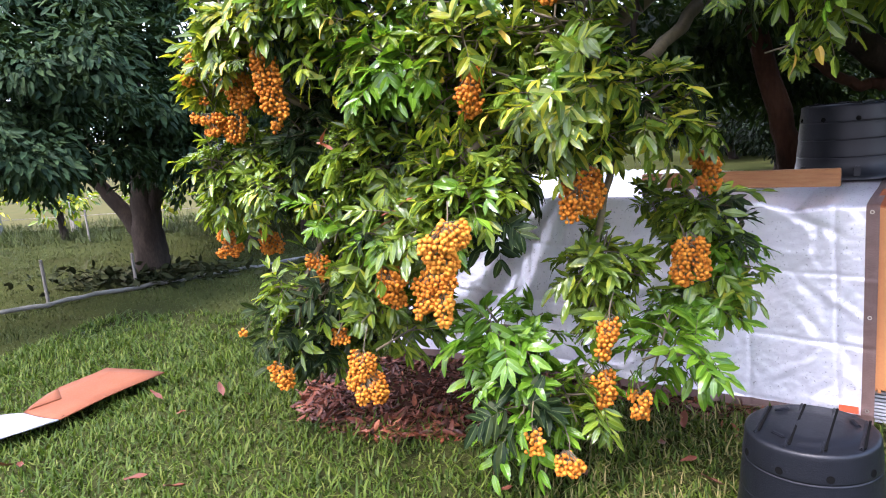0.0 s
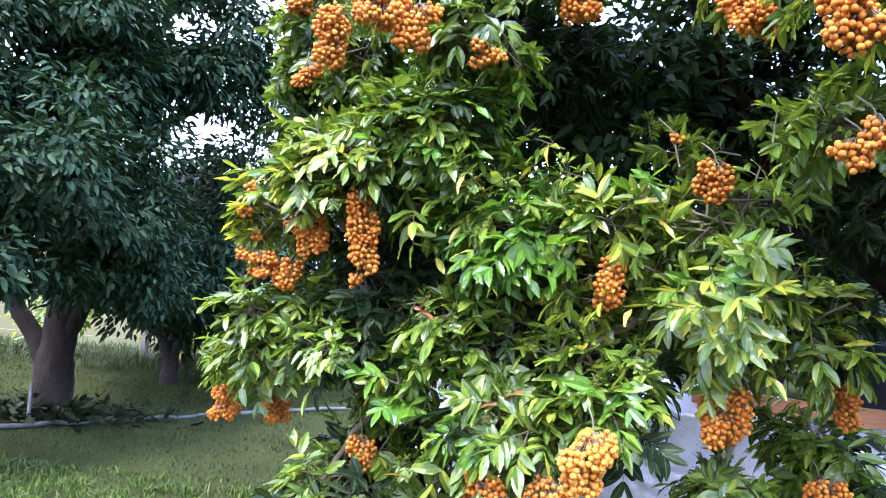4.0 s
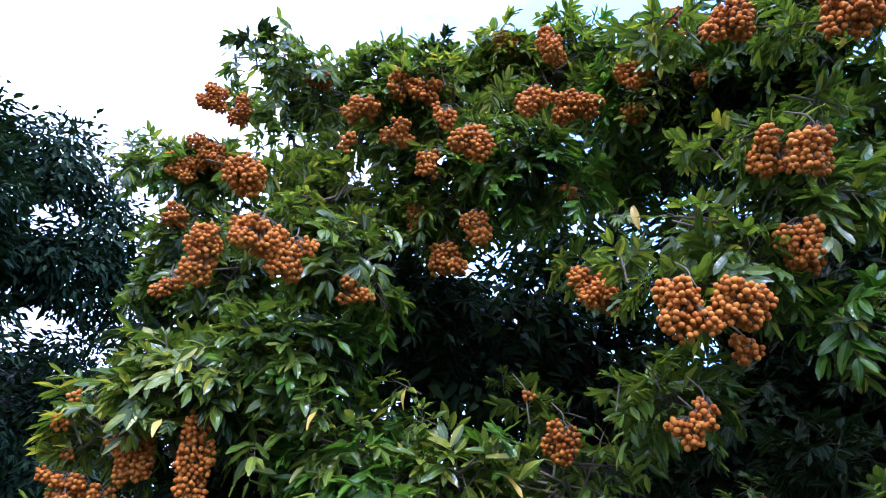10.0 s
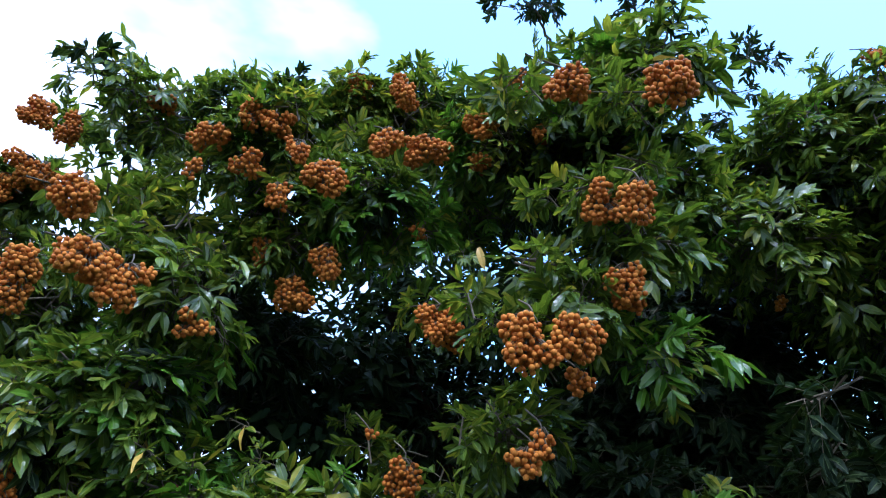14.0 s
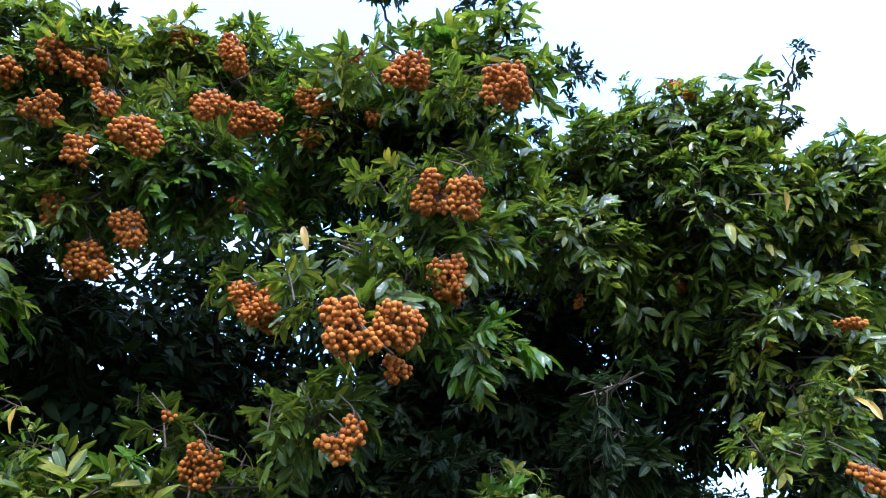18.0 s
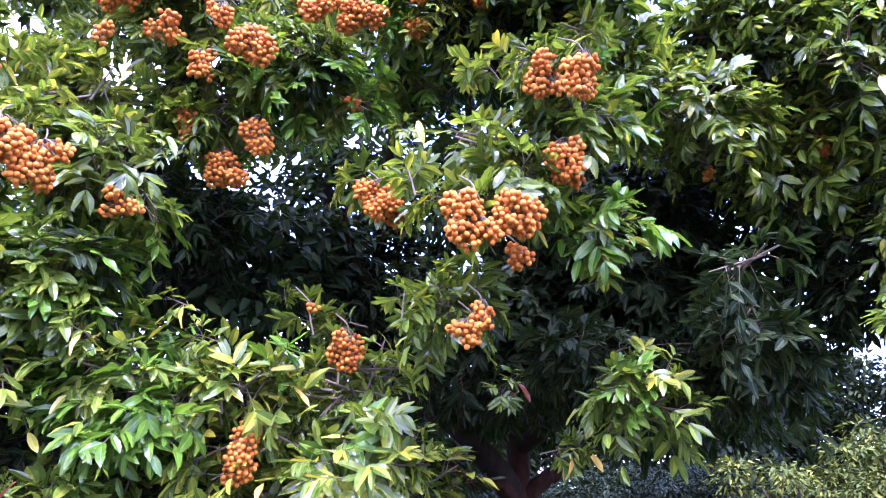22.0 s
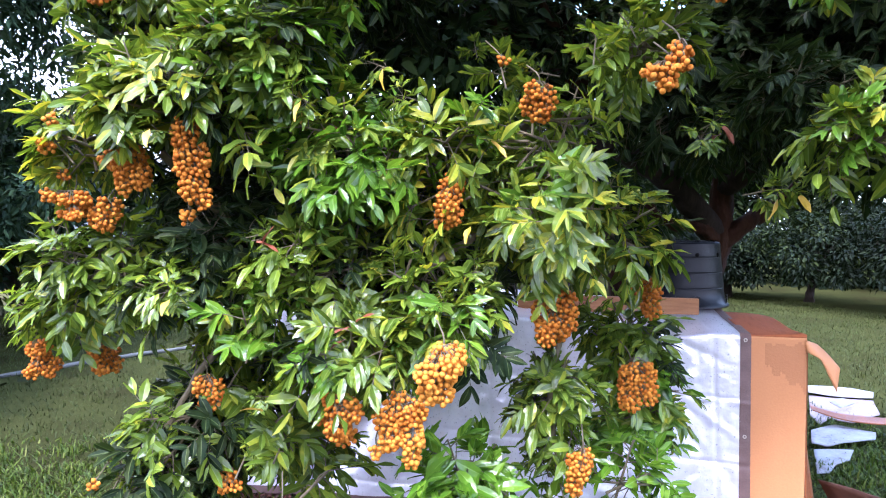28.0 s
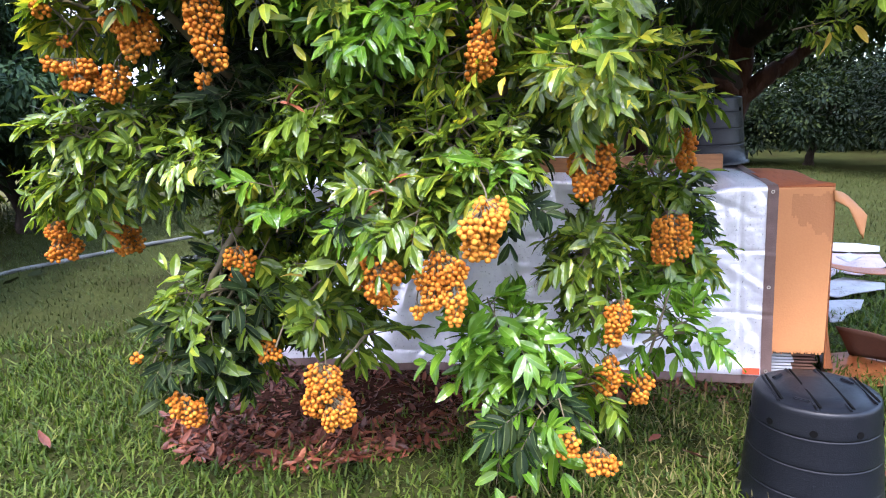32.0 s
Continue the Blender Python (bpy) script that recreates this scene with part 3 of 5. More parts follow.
for i in range(46):
    x, y = r.uniform(-2.2, 2.2), r.uniform(1.3, 3.4)
    if not near_lawn(x, y):
        continue
    ob = tagged(new("fallen_leaf", stray_mesh), "dry brown leaf lying in the grass", "leaf", "fallen leaves")
    ob.matrix_basis = pose(x, y, 0.045, r.uniform(-25, 25), r.uniform(-25, 25), r.uniform(0, 360)) @ Matrix.Scale(r.uniform(0.6, 1.3), 4)

# ---------------------------------------------------------------- the covered stack of boards
FRONT_A, FRONT_B = Vector((-0.42, 3.99, 0)), Vector((2.05, 2.822, 0))
LONG = (FRONT_B - FRONT_A).length
ALONG = (FRONT_B - FRONT_A).normalized()
BACK = Vector((-ALONG.y, ALONG.x, 0))
TURN = math.degrees(math.atan2(ALONG.y, ALONG.x))
HIGH = 0.955


def stack_at(s, d, z):
    """A place s metres along the front from its far end, d metres behind it, z up."""
    return FRONT_A + ALONG * s + BACK * d + UP * z


tarp = thing("tarpaulin", FRONT_A, "wrinkled silver tarpaulin with brown hem draped over a stack", "tarpaulin", rz=TURN)


r = np.random.default_rng(314)
CREASES = [(r.uniform(0, LONG), r.uniform(0, HIGH), math.cos(a), math.sin(a), r.uniform(0.05, 0.22), r.choice([-1, 1]) * r.uniform(0.003, 0.008)) for a in r.uniform(0, math.pi, 150)]


def crumple(s, q):
    w = 0.0
    for cs, cq, ca, sa, half, deep in CREASES:
        ds, dq = s - cs, q - cq
        if abs(ds) > 0.24 or abs(dq) > 0.24:
            continue
        along, off = abs(ds * ca + dq * sa), abs(dq * ca - ds * sa)
        if along < half and off < 0.03:
            w += deep * (1 - along / half) * (1 - off / 0.03)
    return w


def tarp_point(s, q):
    """s along, q up the front and then back over the top."""
    w = 0.012 * noise.noise((s * 1.7, q * 1.3, 4))
    w += 0.022 * abs(noise.noise((s * 2.6 + q * 0.6, q * 0.4, 9))) + 0.006 * abs(noise.noise((s * 6 - q * 2, q * 2 + s * 2, 3))) + crumple(s, q)
    w += 0.003 * abs(noise.noise((s * 13 + q * 9, q * 8 - s * 5, 2))) + 0.002 * abs(noise.noise((s * 26 - q * 17, q * 21, 7))) + 0.001 * noise.noise((s * 45, q * 40, 5))
    w -= 0.004 * math.exp(-((q + 0.05 * s) % 0.31 - 0.155) ** 2 / 0.00008) + 0.005 * math.exp(-((s + 0.1 + 0.03 * q) % 0.36 - 0.18) ** 2 / 0.00008)
    # long folds that fan down from where the sheet is caught on the near corner of the stack
    lean = math.atan2(1.35 - s, HIGH + 0.12 - min(q, HIGH))
    if 0 < lean < 1.35:
        w += 0.020 * math.sin(lean * 17 + 2 * noise.noise((s * 2, q * 2, 8))) * min(1, lean * 4) * min(1, 2.0 - 1.4 * lean) * (1 - 0.6 * q / (HIGH + 1))
    w -= 0.012
    sag = 0.012 * math.sin(s * 3.1) - 0.065 * (1 - s / LONG) + 0.03 * max(0, 1 - abs(s - LONG + 0.32) / 0.14)
    if q < HIGH:
        flare = 0.05 * (1 - q / HIGH) ** 2
        return (s, -flare - w - 0.01, 0.045 + q - sag * (q / HIGH) ** 3)
    d = q - HIGH
    return (s, d - w * max(0, 1 - d * 8), 0.045 + HIGH + w * 0.8 * min(1, d * 8) - sag + 0.04 * d)


ss, qs = np.linspace(0, LONG, 300), np.r_[np.linspace(0, HIGH - 0.02, 110), HIGH - 0.008, HIGH + 0.008, np.linspace(HIGH + 0.03, HIGH + 1.05, 40)]
grid = np.array([tarp_point(s, q) for q in qs for s in ss])
n = len(ss)
polys = np.array([(j * n + i, j * n + i + 1, (j + 1) * n + i + 1, (j + 1) * n + i) for j in range(len(qs) - 1) for i in range(n - 1)])
me = mesh_from("sheet", grid, polys, [M_TARP])
child("sheet", me, tarp, "wrinkled silver sheet with fold creases")
hem_w = 0.045
ss2 = np.linspace(LONG - hem_w, LONG + 0.004, 4)
grid = np.array([np.array(tarp_point(s, q)) + ((0, -0.004, 0) if q < HIGH else (0, 0, 0.004)) for q in qs for s in ss2])
polys = np.array([(j * 4 + i, j * 4 + i + 1, (j + 1) * 4 + i + 1, (j + 1) * 4 + i) for j in range(len(qs) - 1) for i in range(3)])
child("side_hem", mesh_from("side_hem", grid, polys, [M_HEM]), tarp, "brown reinforced side hem")
qs2 = np.linspace(-0.006, 0.036, 4)
grid = np.array([np.array(tarp_point(s, q)) + (0, -0.005, 0) for q in qs2 for s in ss])
polys = np.array([(j * n + i, j * n + i + 1, (j + 1) * n + i + 1, (j + 1) * n + i) for j in range(3) for i in range(n - 1)])
child("bottom_hem", mesh_from("bottom_hem", grid, polys, [M_HEM]), tarp, "brown reinforced bottom hem")
p = Vector(tarp_point(LONG - 0.09, 0.06))
part("tag", box((0.075, 0.004, 0.032), p + Vector((0, -0.012, 0)), 0.001), M_RED, tarp, "small orange-red tag at the corner")
for q in (0.47, 0.93, 0.06):
    bm = bmesh.new()
    bmesh.ops.create_circle(bm, radius=0.009, segments=14)
    ring = bmesh.ops.extrude_edge_only(bm, edges=bm.edges[:])
    inner = [g for g in ring["geom"] if isinstance(g, bmesh.types.BMVert)]
    bmesh.ops.scale(bm, vec=(0.5, 0.5, 1), verts=inner)
    bmesh.ops.rotate(bm, matrix=Euler((radians(90), 0, 0)).to_matrix(), verts=bm.verts)
    bmesh.ops.translate(bm, vec=Vector(tarp_point(LONG - hem_w / 2, q)) + Vector((0, -0.008, 0)), verts=bm.verts)
    part("grommet", bm, M_METAL, tarp, "brass eyelet", True)

# boards under the tarpaulin
boards = thing("board_stack", FRONT_A, "tall stack of flat orange cardboard sheets", "cardboard stack", rz=TURN)
for i in range(9):
    long = LONG + 0.13 - 0.006 * (i % 3)
    part("board", box((long, 0.9, 0.010), (long / 2, 0.50, 0.02 + i * 0.0165)), M_WHITE, boards)
    short = 0.105 - 0.010 * (i % 2)
    part("brown_board", box((short, 0.9, 0.009), (long + 0.002 + short / 2, 0.50, 0.02 + i * 0.0165)), M_CARDDARK, boards, "dark brown board ends")
part("packing", box((LONG + 0.19, 0.86, 0.80), ((LONG + 0.19) / 2, 0.50, 0.545)), M_CARDDARK, boards, "dark brown inner boards")
# the orange sheet wrapped over the end
wrap = thing("cardboard_sheet", stack_at(LONG, 0, 0), "orange cardboard sheet folded over the stack, torn corner hanging", "cardboard", rz=TURN)


def wrap_point(s, q):
    bow = 0.012 * noise.noise((s * 6, q * 3, 7))
    h = 0.985
    if q < h - 0.18:
        return (s, 0.012 + 0.3 * bow, 0.18 + q)
    d = q - (h - 0.18)
    droop = 0.10 * max(0, s - 0.05) ** 1.5 * 3
    return (s, d + 0.012, h + 0.02 * math.sin(d * 3) + bow - droop * min(1, d * 4) * 0.6)


sw = np.linspace(-0.02, 0.25, 37)
qw = np.r_[np.linspace(0, 0.80, 80), 0.81, np.linspace(0.825, 1.7, 30)]
cols = len(sw)
grid = np.array([wrap_point(s, q) for q in qw for s in sw])
polys = np.array([(j * cols + i, j * cols + i + 1, (j + 1) * cols + i + 1, (j + 1) * cols + i) for j in range(len(qw) - 1) for i in range(cols - 1)])
fold = int((qw < 0.808).sum()) - 1


def damp(s, q):
    """The ragged damp stain that runs in from the torn corner."""
    edge = 0.66 - 0.10 * min(1, max(0, s - 0.08) / 0.15) + 0.035 * noise.noise((s * 30, 1, 2)) + 0.02 * noise.noise((s * 80, 3, 2))
    return s > 0.07 + 0.03 * noise.noise((q * 25, 5, 1)) and edge < q < 0.765 + 0.015 * noise.noise((s * 25, 8, 1))


wet = [int(damp(sw[i] + 0.004, qw[j] + 0.005)) for j in range(fold) for i in range(cols - 1)]
ob = child("panel", mesh_from("panel", grid, polys[:fold * (cols - 1)], [M_CARD, M_CARDDAMP], wet), wrap, "orange cardboard with a ragged damp stain")
ob.modifiers.new("thick", "SOLIDIFY").thickness = 0.006
ob = child("top_panel", mesh_from("top_panel", grid, polys[fold * (cols - 1):], [M_CARDTOP]), wrap, "wet red-brown top of the sheet")
ob.modifiers.new("thick", "SOLIDIFY").thickness = 0.006
bm = bmesh.new()
vs = [bm.verts.new(c) for c in ((0.24, 0.008, 0.972), (0.24, 0.35, 0.965), (0.32, 0.12, 0.93), (0.39, 0.02, 0.85), (0.37, -0.01, 0.75), (0.305, 0.0, 0.88), (0.245, 0.004, 0.925))]
bm.faces.new(vs)
bmesh.ops.triangulate(bm, faces=bm.faces[:])
bmesh.ops.subdivide_edges(bm, edges=bm.edges[:], cuts=3, use_grid_fill=True)
for v in bm.verts:
    v.co.z += 0.02 * noise.noise(v.co * 6)
ob = part("torn_flap", bm, M_CARD, wrap, "torn orange corner sticking out", True)
ob.modifiers.new("thick", "SOLIDIFY").thickness = 0.005
for k in range(16):
    part("torn_fringe", box((0.010 + 0.006 * math.sin(k * 2.7), 0.004, 0.018 + 0.008 * math.sin(k * 1.9)), (0.0 + k * 0.0155, 0.012, 0.182 + 0.003 * math.sin(k * 4.1)), 0, (0, 6 * math.sin(k * 3.3), 0)), M_CARD, wrap)
bm = bmesh.new()
bm.faces.new([bm.verts.new(c) for c in ((0.256, 0.02, 0.93), (0.262, 0.02, 0.10), (0.36, 0.20, 0.03), (0.46, 0.62, 0.03), (0.34, 0.62, 0.86))])
ob = part("side_board", bm, M_CARDWET, wrap, "dark brown wet board leaning at the end")
ob.modifiers.new("thick", "SOLIDIFY").thickness = 0.006

plank = thing("timber_plank", stack_at(2.255, 0.36, HIGH + 0.076), "rough reddish pine plank lying on the tarpaulin", "plank", rz=TURN)
part("plank_body", box((0.95, 0.038, 0.085), (-0.18, 0, 0.045), 0.003), M_WOOD, plank)


# ---------------------------------------------------------------- compost bins
def compost_bin(name, at, r0, r1, high, turn, label):
    t = thing(name, at, label, "compost bin", "black compost bins", rz=turn)
    prof = [(r0 + 0.022, 0.0), (r0 + 0.022, 0.012), (r0 + 0.004, 0.022)]
    shoulder = high - 0.035
    for b in (1, 2, 3):
        z = 0.022 + (shoulder - 0.022) * b / 3.6
        q = r0 + (r1 - r0) * z / high
        prof += [(q + 0.0003, z - 0.02), (q, z - 0.006), (q, z - 0.0035), (q - 0.0025, z - 0.0015), (q - 0.0025, z + 0.001), (q - 0.0002, z + 0.003), (q - 0.0002, z + 0.006), (q - 0.0012, z + 0.02)]
    prof += [(r1 + 0.003, shoulder - 0.012), (r1 + 0.002, shoulder + 0.010), (r1 + 0.001, high - 0.014), (r1 - 0.001, high - 0.008), (r1 - 0.006, high - 0.004), (r1 - 0.012, high - 0.0025), (r1 - 0.02, high - 0.001), (r1 - 0.05, high + 0.001), (r1 - 0.053, high + 0.004), (r1 * 0.45, high + 0.006), (0.001, high + 0.007)]
    seg = 48
    v = np.array([(q * math.cos(2 * math.pi * k / seg), q * math.sin(2 * math.pi * k / seg), z) for q, z in prof for k in range(seg)])
    f = np.array([(j * seg + k, j * seg + (k + 1) % seg, (j + 1) * seg + (k + 1) % seg, (j + 1) * seg + k) for j in range(len(prof) - 1) for k in range(seg)])
    ob = child("body", mesh_from("body", v, f, [M_BIN]), t)
    for k in range(4):
        x = (k - 1.5) * r1 * 0.50
        half = math.sqrt((r1 - 0.012) ** 2 - x * x)
        part("rib", box((0.010, half * 2, 0.012), (x, 0, high - 0.001), 0.003), M_BIN, t)
        # a black strip laid on the lid draws the groove's shade
        part("groove", box((0.007, half * 1.9, 0.003), (x + 0.010, 0, high + 0.005)), M_HOLE, t, "black strip for the shade in a moulded groove")
    for turn_to in (0.5, 2.4, 4.1):
        part("lid_notch", box((0.014, 0.05, 0.012), ((r1 - 0.06) * math.cos(turn_to), (r1 - 0.06) * math.sin(turn_to), high + 0.005), 0.003, (0, 0, math.degrees(turn_to))), M_BIN, t)
    for k in range(9):
        a = 2 * math.pi * (k + 0.3) / 9
        bm = bmesh.new()
        bmesh.ops.create_cone(bm, cap_ends=True, segments=14, radius1=0.0125, radius2=0.012, depth=0.012)
        slope = math.atan2(r0 - r1, high)
        bmesh.ops.rotate(bm, matrix=Euler((0, radians(90) - slope, 0)).to_matrix(), verts=bm.verts)
        bmesh.ops.translate(bm, vec=(r1 - 0.0045 + (r0 - r1) * 0.075 / high, 0, high - 0.075), verts=bm.verts)
        bmesh.ops.rotate(bm, matrix=Euler((0, 0, a)).to_matrix(), verts=bm.verts)
        part("air_hole", bm, M_HOLE, t, "round air hole, a black disc for its shade")
    for k in range(6):
        a = 2 * math.pi * (k + 0.5) / 6
        part("latch_tab", box((0.008, 0.03, 0.05), ((r0 + 0.008) * math.cos(a), (r0 + 0.008) * math.sin(a), 0.045), 0.002, (0, 0, math.degrees(a))), M_BIN, t)
    return t


compost_bin("compost_bin", (1.525, 1.935, 0.0), 0.23, 0.194, 0.42, -24, "upturned black plastic compost bin half standing on the lawn")
compost_bin("compost_bin", (2.248, 3.746, 1.03), 0.255, 0.222, 0.38, 50, "black plastic compost bin half on top of the tarpaulin")


# ---------------------------------------------------------------- boards lying on the lawn
def lying_board(name, at, size, turn, mat, label, curl=0.05, seed=0, tilt=0.0):
    t = thing(name, at, label, "cardboard", "sheets lying on the lawn", rz=turn)
    xs, ys = np.linspace(-size[0] / 2, size[0] / 2, 14), np.linspace(-size[1] / 2, size[1] / 2, 10)
    g = np.array([(x + 0.01 * noise.noise((y * 9, seed, 1)), y + 0.012 * noise.noise((x * 9, seed, 3)), 0.03 + curl * (abs(x) / size[0]) ** 2 * 2 + 0.02 * noise.noise((x * 2.5, y * 2.5, seed)) + tilt * x) for y in ys for x in xs])
    polys = np.array([(j * 14 + i, j * 14 + i + 1, (j + 1) * 14 + i + 1, (j + 1) * 14 + i) for j in range(9) for i in range(13)])
    ob = child("panel", mesh_from("panel", g, polys, [mat]), t)
    ob.modifiers.new("thick", "SOLIDIFY").thickness = 0.006
    return t


def flat_poly(name, pts, z, mat, parent, label=""):
    bm = bmesh.new()
    face = bm.faces.new([bm.verts.new((x, y, z)) for x, y in pts])
    if face.normal.z < 0:
        face.normal_flip()
    bmesh.ops.triangulate(bm, faces=bm.faces[:])
    bmesh.ops.subdivide_edges(bm, edges=bm.edges[:], cuts=4, use_grid_fill=True)
    for v in bm.verts:
        v.co.z += 0.018 * noise.noise((v.co.x * 2.2, v.co.y * 2.2, 3))
    ob = part(name, bm, mat, parent, label, True)
    ob.modifiers.new("thick", "SOLIDIFY").thickness = 0.007
    return ob


torn = thing("lawn_board", (-2.1, 3.0, 0.05), "torn red-brown board with a white end lying on the grass", "cardboard", "sheets lying on the lawn")
flat_poly("brown_panel", ((0.28, 0.45), (-0.24, 0.58), (-0.30, 0.20), (-0.12, 0.02), (-0.22, -0.16), (0.10, -0.26)), 0.03, M_BROWNCARD, torn)
flat_poly("white_panel", ((0.10, -0.264), (-0.22, -0.164), (-0.34, -0.20), (-0.80, -0.62), (-0.42, -1.0)), 0.028, M_SCUFFED, torn, "white scuffed end of the board")
for label, mat, lift, pts in (
    ("scuffed white sheet lying on the grass", M_SCUFFED, 0.05, ((4.54, 5.36), (4.82, 5.17), (4.90, 5.00), (4.76, 4.86), (4.46, 5.02), (4.37, 5.15))),
    ("large faded pinkish sheet lying on the grass", M_PINK, 0.028, ((4.34, 5.11), (4.75, 4.85), (4.43, 4.46), (4.07, 4.35), (3.99, 4.48), (3.78, 4.34), (3.89, 4.57))),
    ("torn scrap of white sheet on the pinkish one", M_SCUFFED, 0.045, ((4.31, 4.85), (4.49, 4.90), (4.48, 4.76), (4.26, 4.67))),
    ("folded white sheet lying on the grass", M_SCUFFED, 0.05, ((3.54, 4.15), (3.80, 4.22), (3.94, 4.00), (3.82, 3.88), (3.56, 3.89), (3.40, 3.84), (3.34, 3.91))),
    ("small white sheet with a bent edge on the grass", M_SCUFFED, 0.03, ((3.28, 3.82), (3.54, 3.77), (3.36, 3.61), (3.22, 3.57), (3.09, 3.47), (3.00, 3.47))),
    ("wet orange-brown board lying beside the stack", M_CARDWET, 0.03, ((2.29, 2.70), (2.62, 2.60), (2.86, 2.78), (2.70, 3.00), (2.52, 3.04))),
):
    cx, cy = sum(p[0] for p in pts) / len(pts), sum(p[1] for p in pts) / len(pts)
    t = thing("lawn_board", (cx, cy, 0), label, "cardboard", "sheets lying on the lawn")
    flat_poly("panel", [(x - cx, y - cy) for x, y in pts], lift, mat, t)
lying_board("lawn_board", (3.95, 4.12, 0.09), (0.66, 0.16), -38, M_CARDWET, "curled strip of brown board on the grass", 0.10, 4)
t = thing("leaning_board", (2.65, 2.8, 0.0), "dark brown board propped on the wet board", "cardboard", "sheets lying on the lawn")
bm = bmesh.new()
bm.faces.new([bm.verts.new(c) for c in ((0.02, 0.17, 0.035), (0.26, -0.20, 0.035), (0.12, -0.26, 0.20), (-0.10, 0.15, 0.215))])
bmesh.ops.subdivide_edges(bm, edges=bm.edges[:], cuts=5, use_grid_fill=True)
for v in bm.verts:
    v.co.z += 0.02 * noise.noise(v.co * 5)
ob = part("panel", bm, M_CARDDARK, t, "", True)
ob.modifiers.new("thick", "SOLIDIFY").thickness = 0.007


# ---------------------------------------------------------------- the shade tree beyond the border
def leaf_cloud(lobes, per_m2, leaf, seed, shapes):
    r = np.random.default_rng(seed)
    out = []
    for x, y, z, wide, high in lobes:
        clumps = int(max(10, wide * high * 26))
        d = r.normal(0, 1, (clumps, 3))
        d /= np.linalg.norm(d, axis=1, keepdims=True)
        c = np.array([x, y, z]) + d * np.array([wide, wide, high]) * r.uniform(0.5, 1.0, (clumps, 1))
        k = max(6, int(per_m2 * wide * high * 4 / clumps))
        pos = np.repeat(c, k, 0) + np.clip(r.normal(0, 0.13, (clumps * k, 3)), -0.22, 0.22) * np.array([1.2, 1.2, 0.7])
        rel = pos - np.repeat(c, k, 0)
        along = rel * 4 + r.normal(0, 0.35, rel.shape) + np.repeat(d, k, 0) * 0.4 + np.array([0, 0, -0.35])
        face = r.normal(0, 0.4, rel.shape) + np.array([0, 0, 1.0]) + np.repeat(d, k, 0) * 0.5
        m = frames_along(pos, along, face, leaf * r.uniform(0.7, 1.3, len(pos)))
        pick = r.integers(0, len(shapes), len(m))
        out += [place_many(shapes[q], m[pick == q]) for q in range(len(shapes)) if (pick == q).any()]
    return join_arrays(out)


SHADE_LOBES = (
    (-4.15, 6.17, 4.47, 0.86, 0.59),
    (-3.60, 6.52, 4.43, 0.59, 0.53),
    (-3.86, 6.23, 3.51, 0.88, 0.63),
    (-3.31, 6.89, 3.88, 0.66, 0.53),
    (-2.76, 7.44, 3.98, 0.48, 0.41),
    (-3.73, 6.86, 3.26, 0.73, 0.23),
    (-2.57, 7.88, 3.84, 0.28, 0.25),
    (-4.18, 8.31, 1.79, 1.15, 0.69),
    (-3.37, 8.66, 2.15, 0.84, 0.61),
    (-3.68, 8.77, 1.34, 1.25, 0.39),
    (-3.25, 6.83, 4.69, 0.54, 0.47),
    (-2.93, 7.21, 4.69, 0.31, 0.31),
    (-2.87, 7.30, 4.24, 0.55, 0.41),
    (-2.49, 7.84, 4.06, 0.32, 0.28),
    (-2.96, 7.58, 3.64, 0.55, 0.21),
    (-2.93, 8.43, 2.76, 0.45, 0.37),
    (-4.04, 5.12, 1.77, 0.66, 0.36),
    (-3.77, 5.36, 1.43, 0.54, 0.27),
    (-3.34, 6.52, 1.27, 0.40, 0.26),
    (-3.52, 5.58, 3.84, 0.75, 0.63),
    (-3.58, 5.06, 2.31, 1.10, 0.63),
    (-3.33, 5.90, 2.08, 0.68, 0.62),
    (-3.80, 4.94, 1.56, 0.87, 0.35),
    (-4.01, 6.05, 2.72, 1.11, 0.68),
    (-3.37, 6.56, 1.52, 0.68, 0.43),
    (-3.23, 7.73, 1.95, 0.56, 0.49),
    (-3.20, 6.02, 1.46, 0.56, 0.31),
    (-4.32, 4.39, 2.03, 1.15, 0.87),
    (-2.71, 7.53, 1.83, 0.59, 0.40),
    (-2.62, 7.94, 3.55, 0.35, 0.28),
    (-2.79, 7.80, 2.93, 0.31, 0.31),
    (-2.50, 8.05, 3.24, 0.21, 0.21),
    (-4.11, 5.58, 3.30, 0.80, 0.60),
    (-3.65, 6.03, 3.26, 0.70, 0.55),
    (-3.85, 5.57, 2.58, 0.80, 0.50),
    (-3.39, 7.00, 3.69, 0.60, 0.50),
    (-4.16, 5.30, 2.77, 0.70, 0.60),
    (-3.93, 6.28, 3.17, 0.70, 0.50),
    (-3.89, 6.20, 2.58, 0.60, 0.40),
    (-3.47, 7.12, 3.59, 0.50, 0.40),
    (-3.85, 6.38, 3.77, 0.70, 0.50),
)

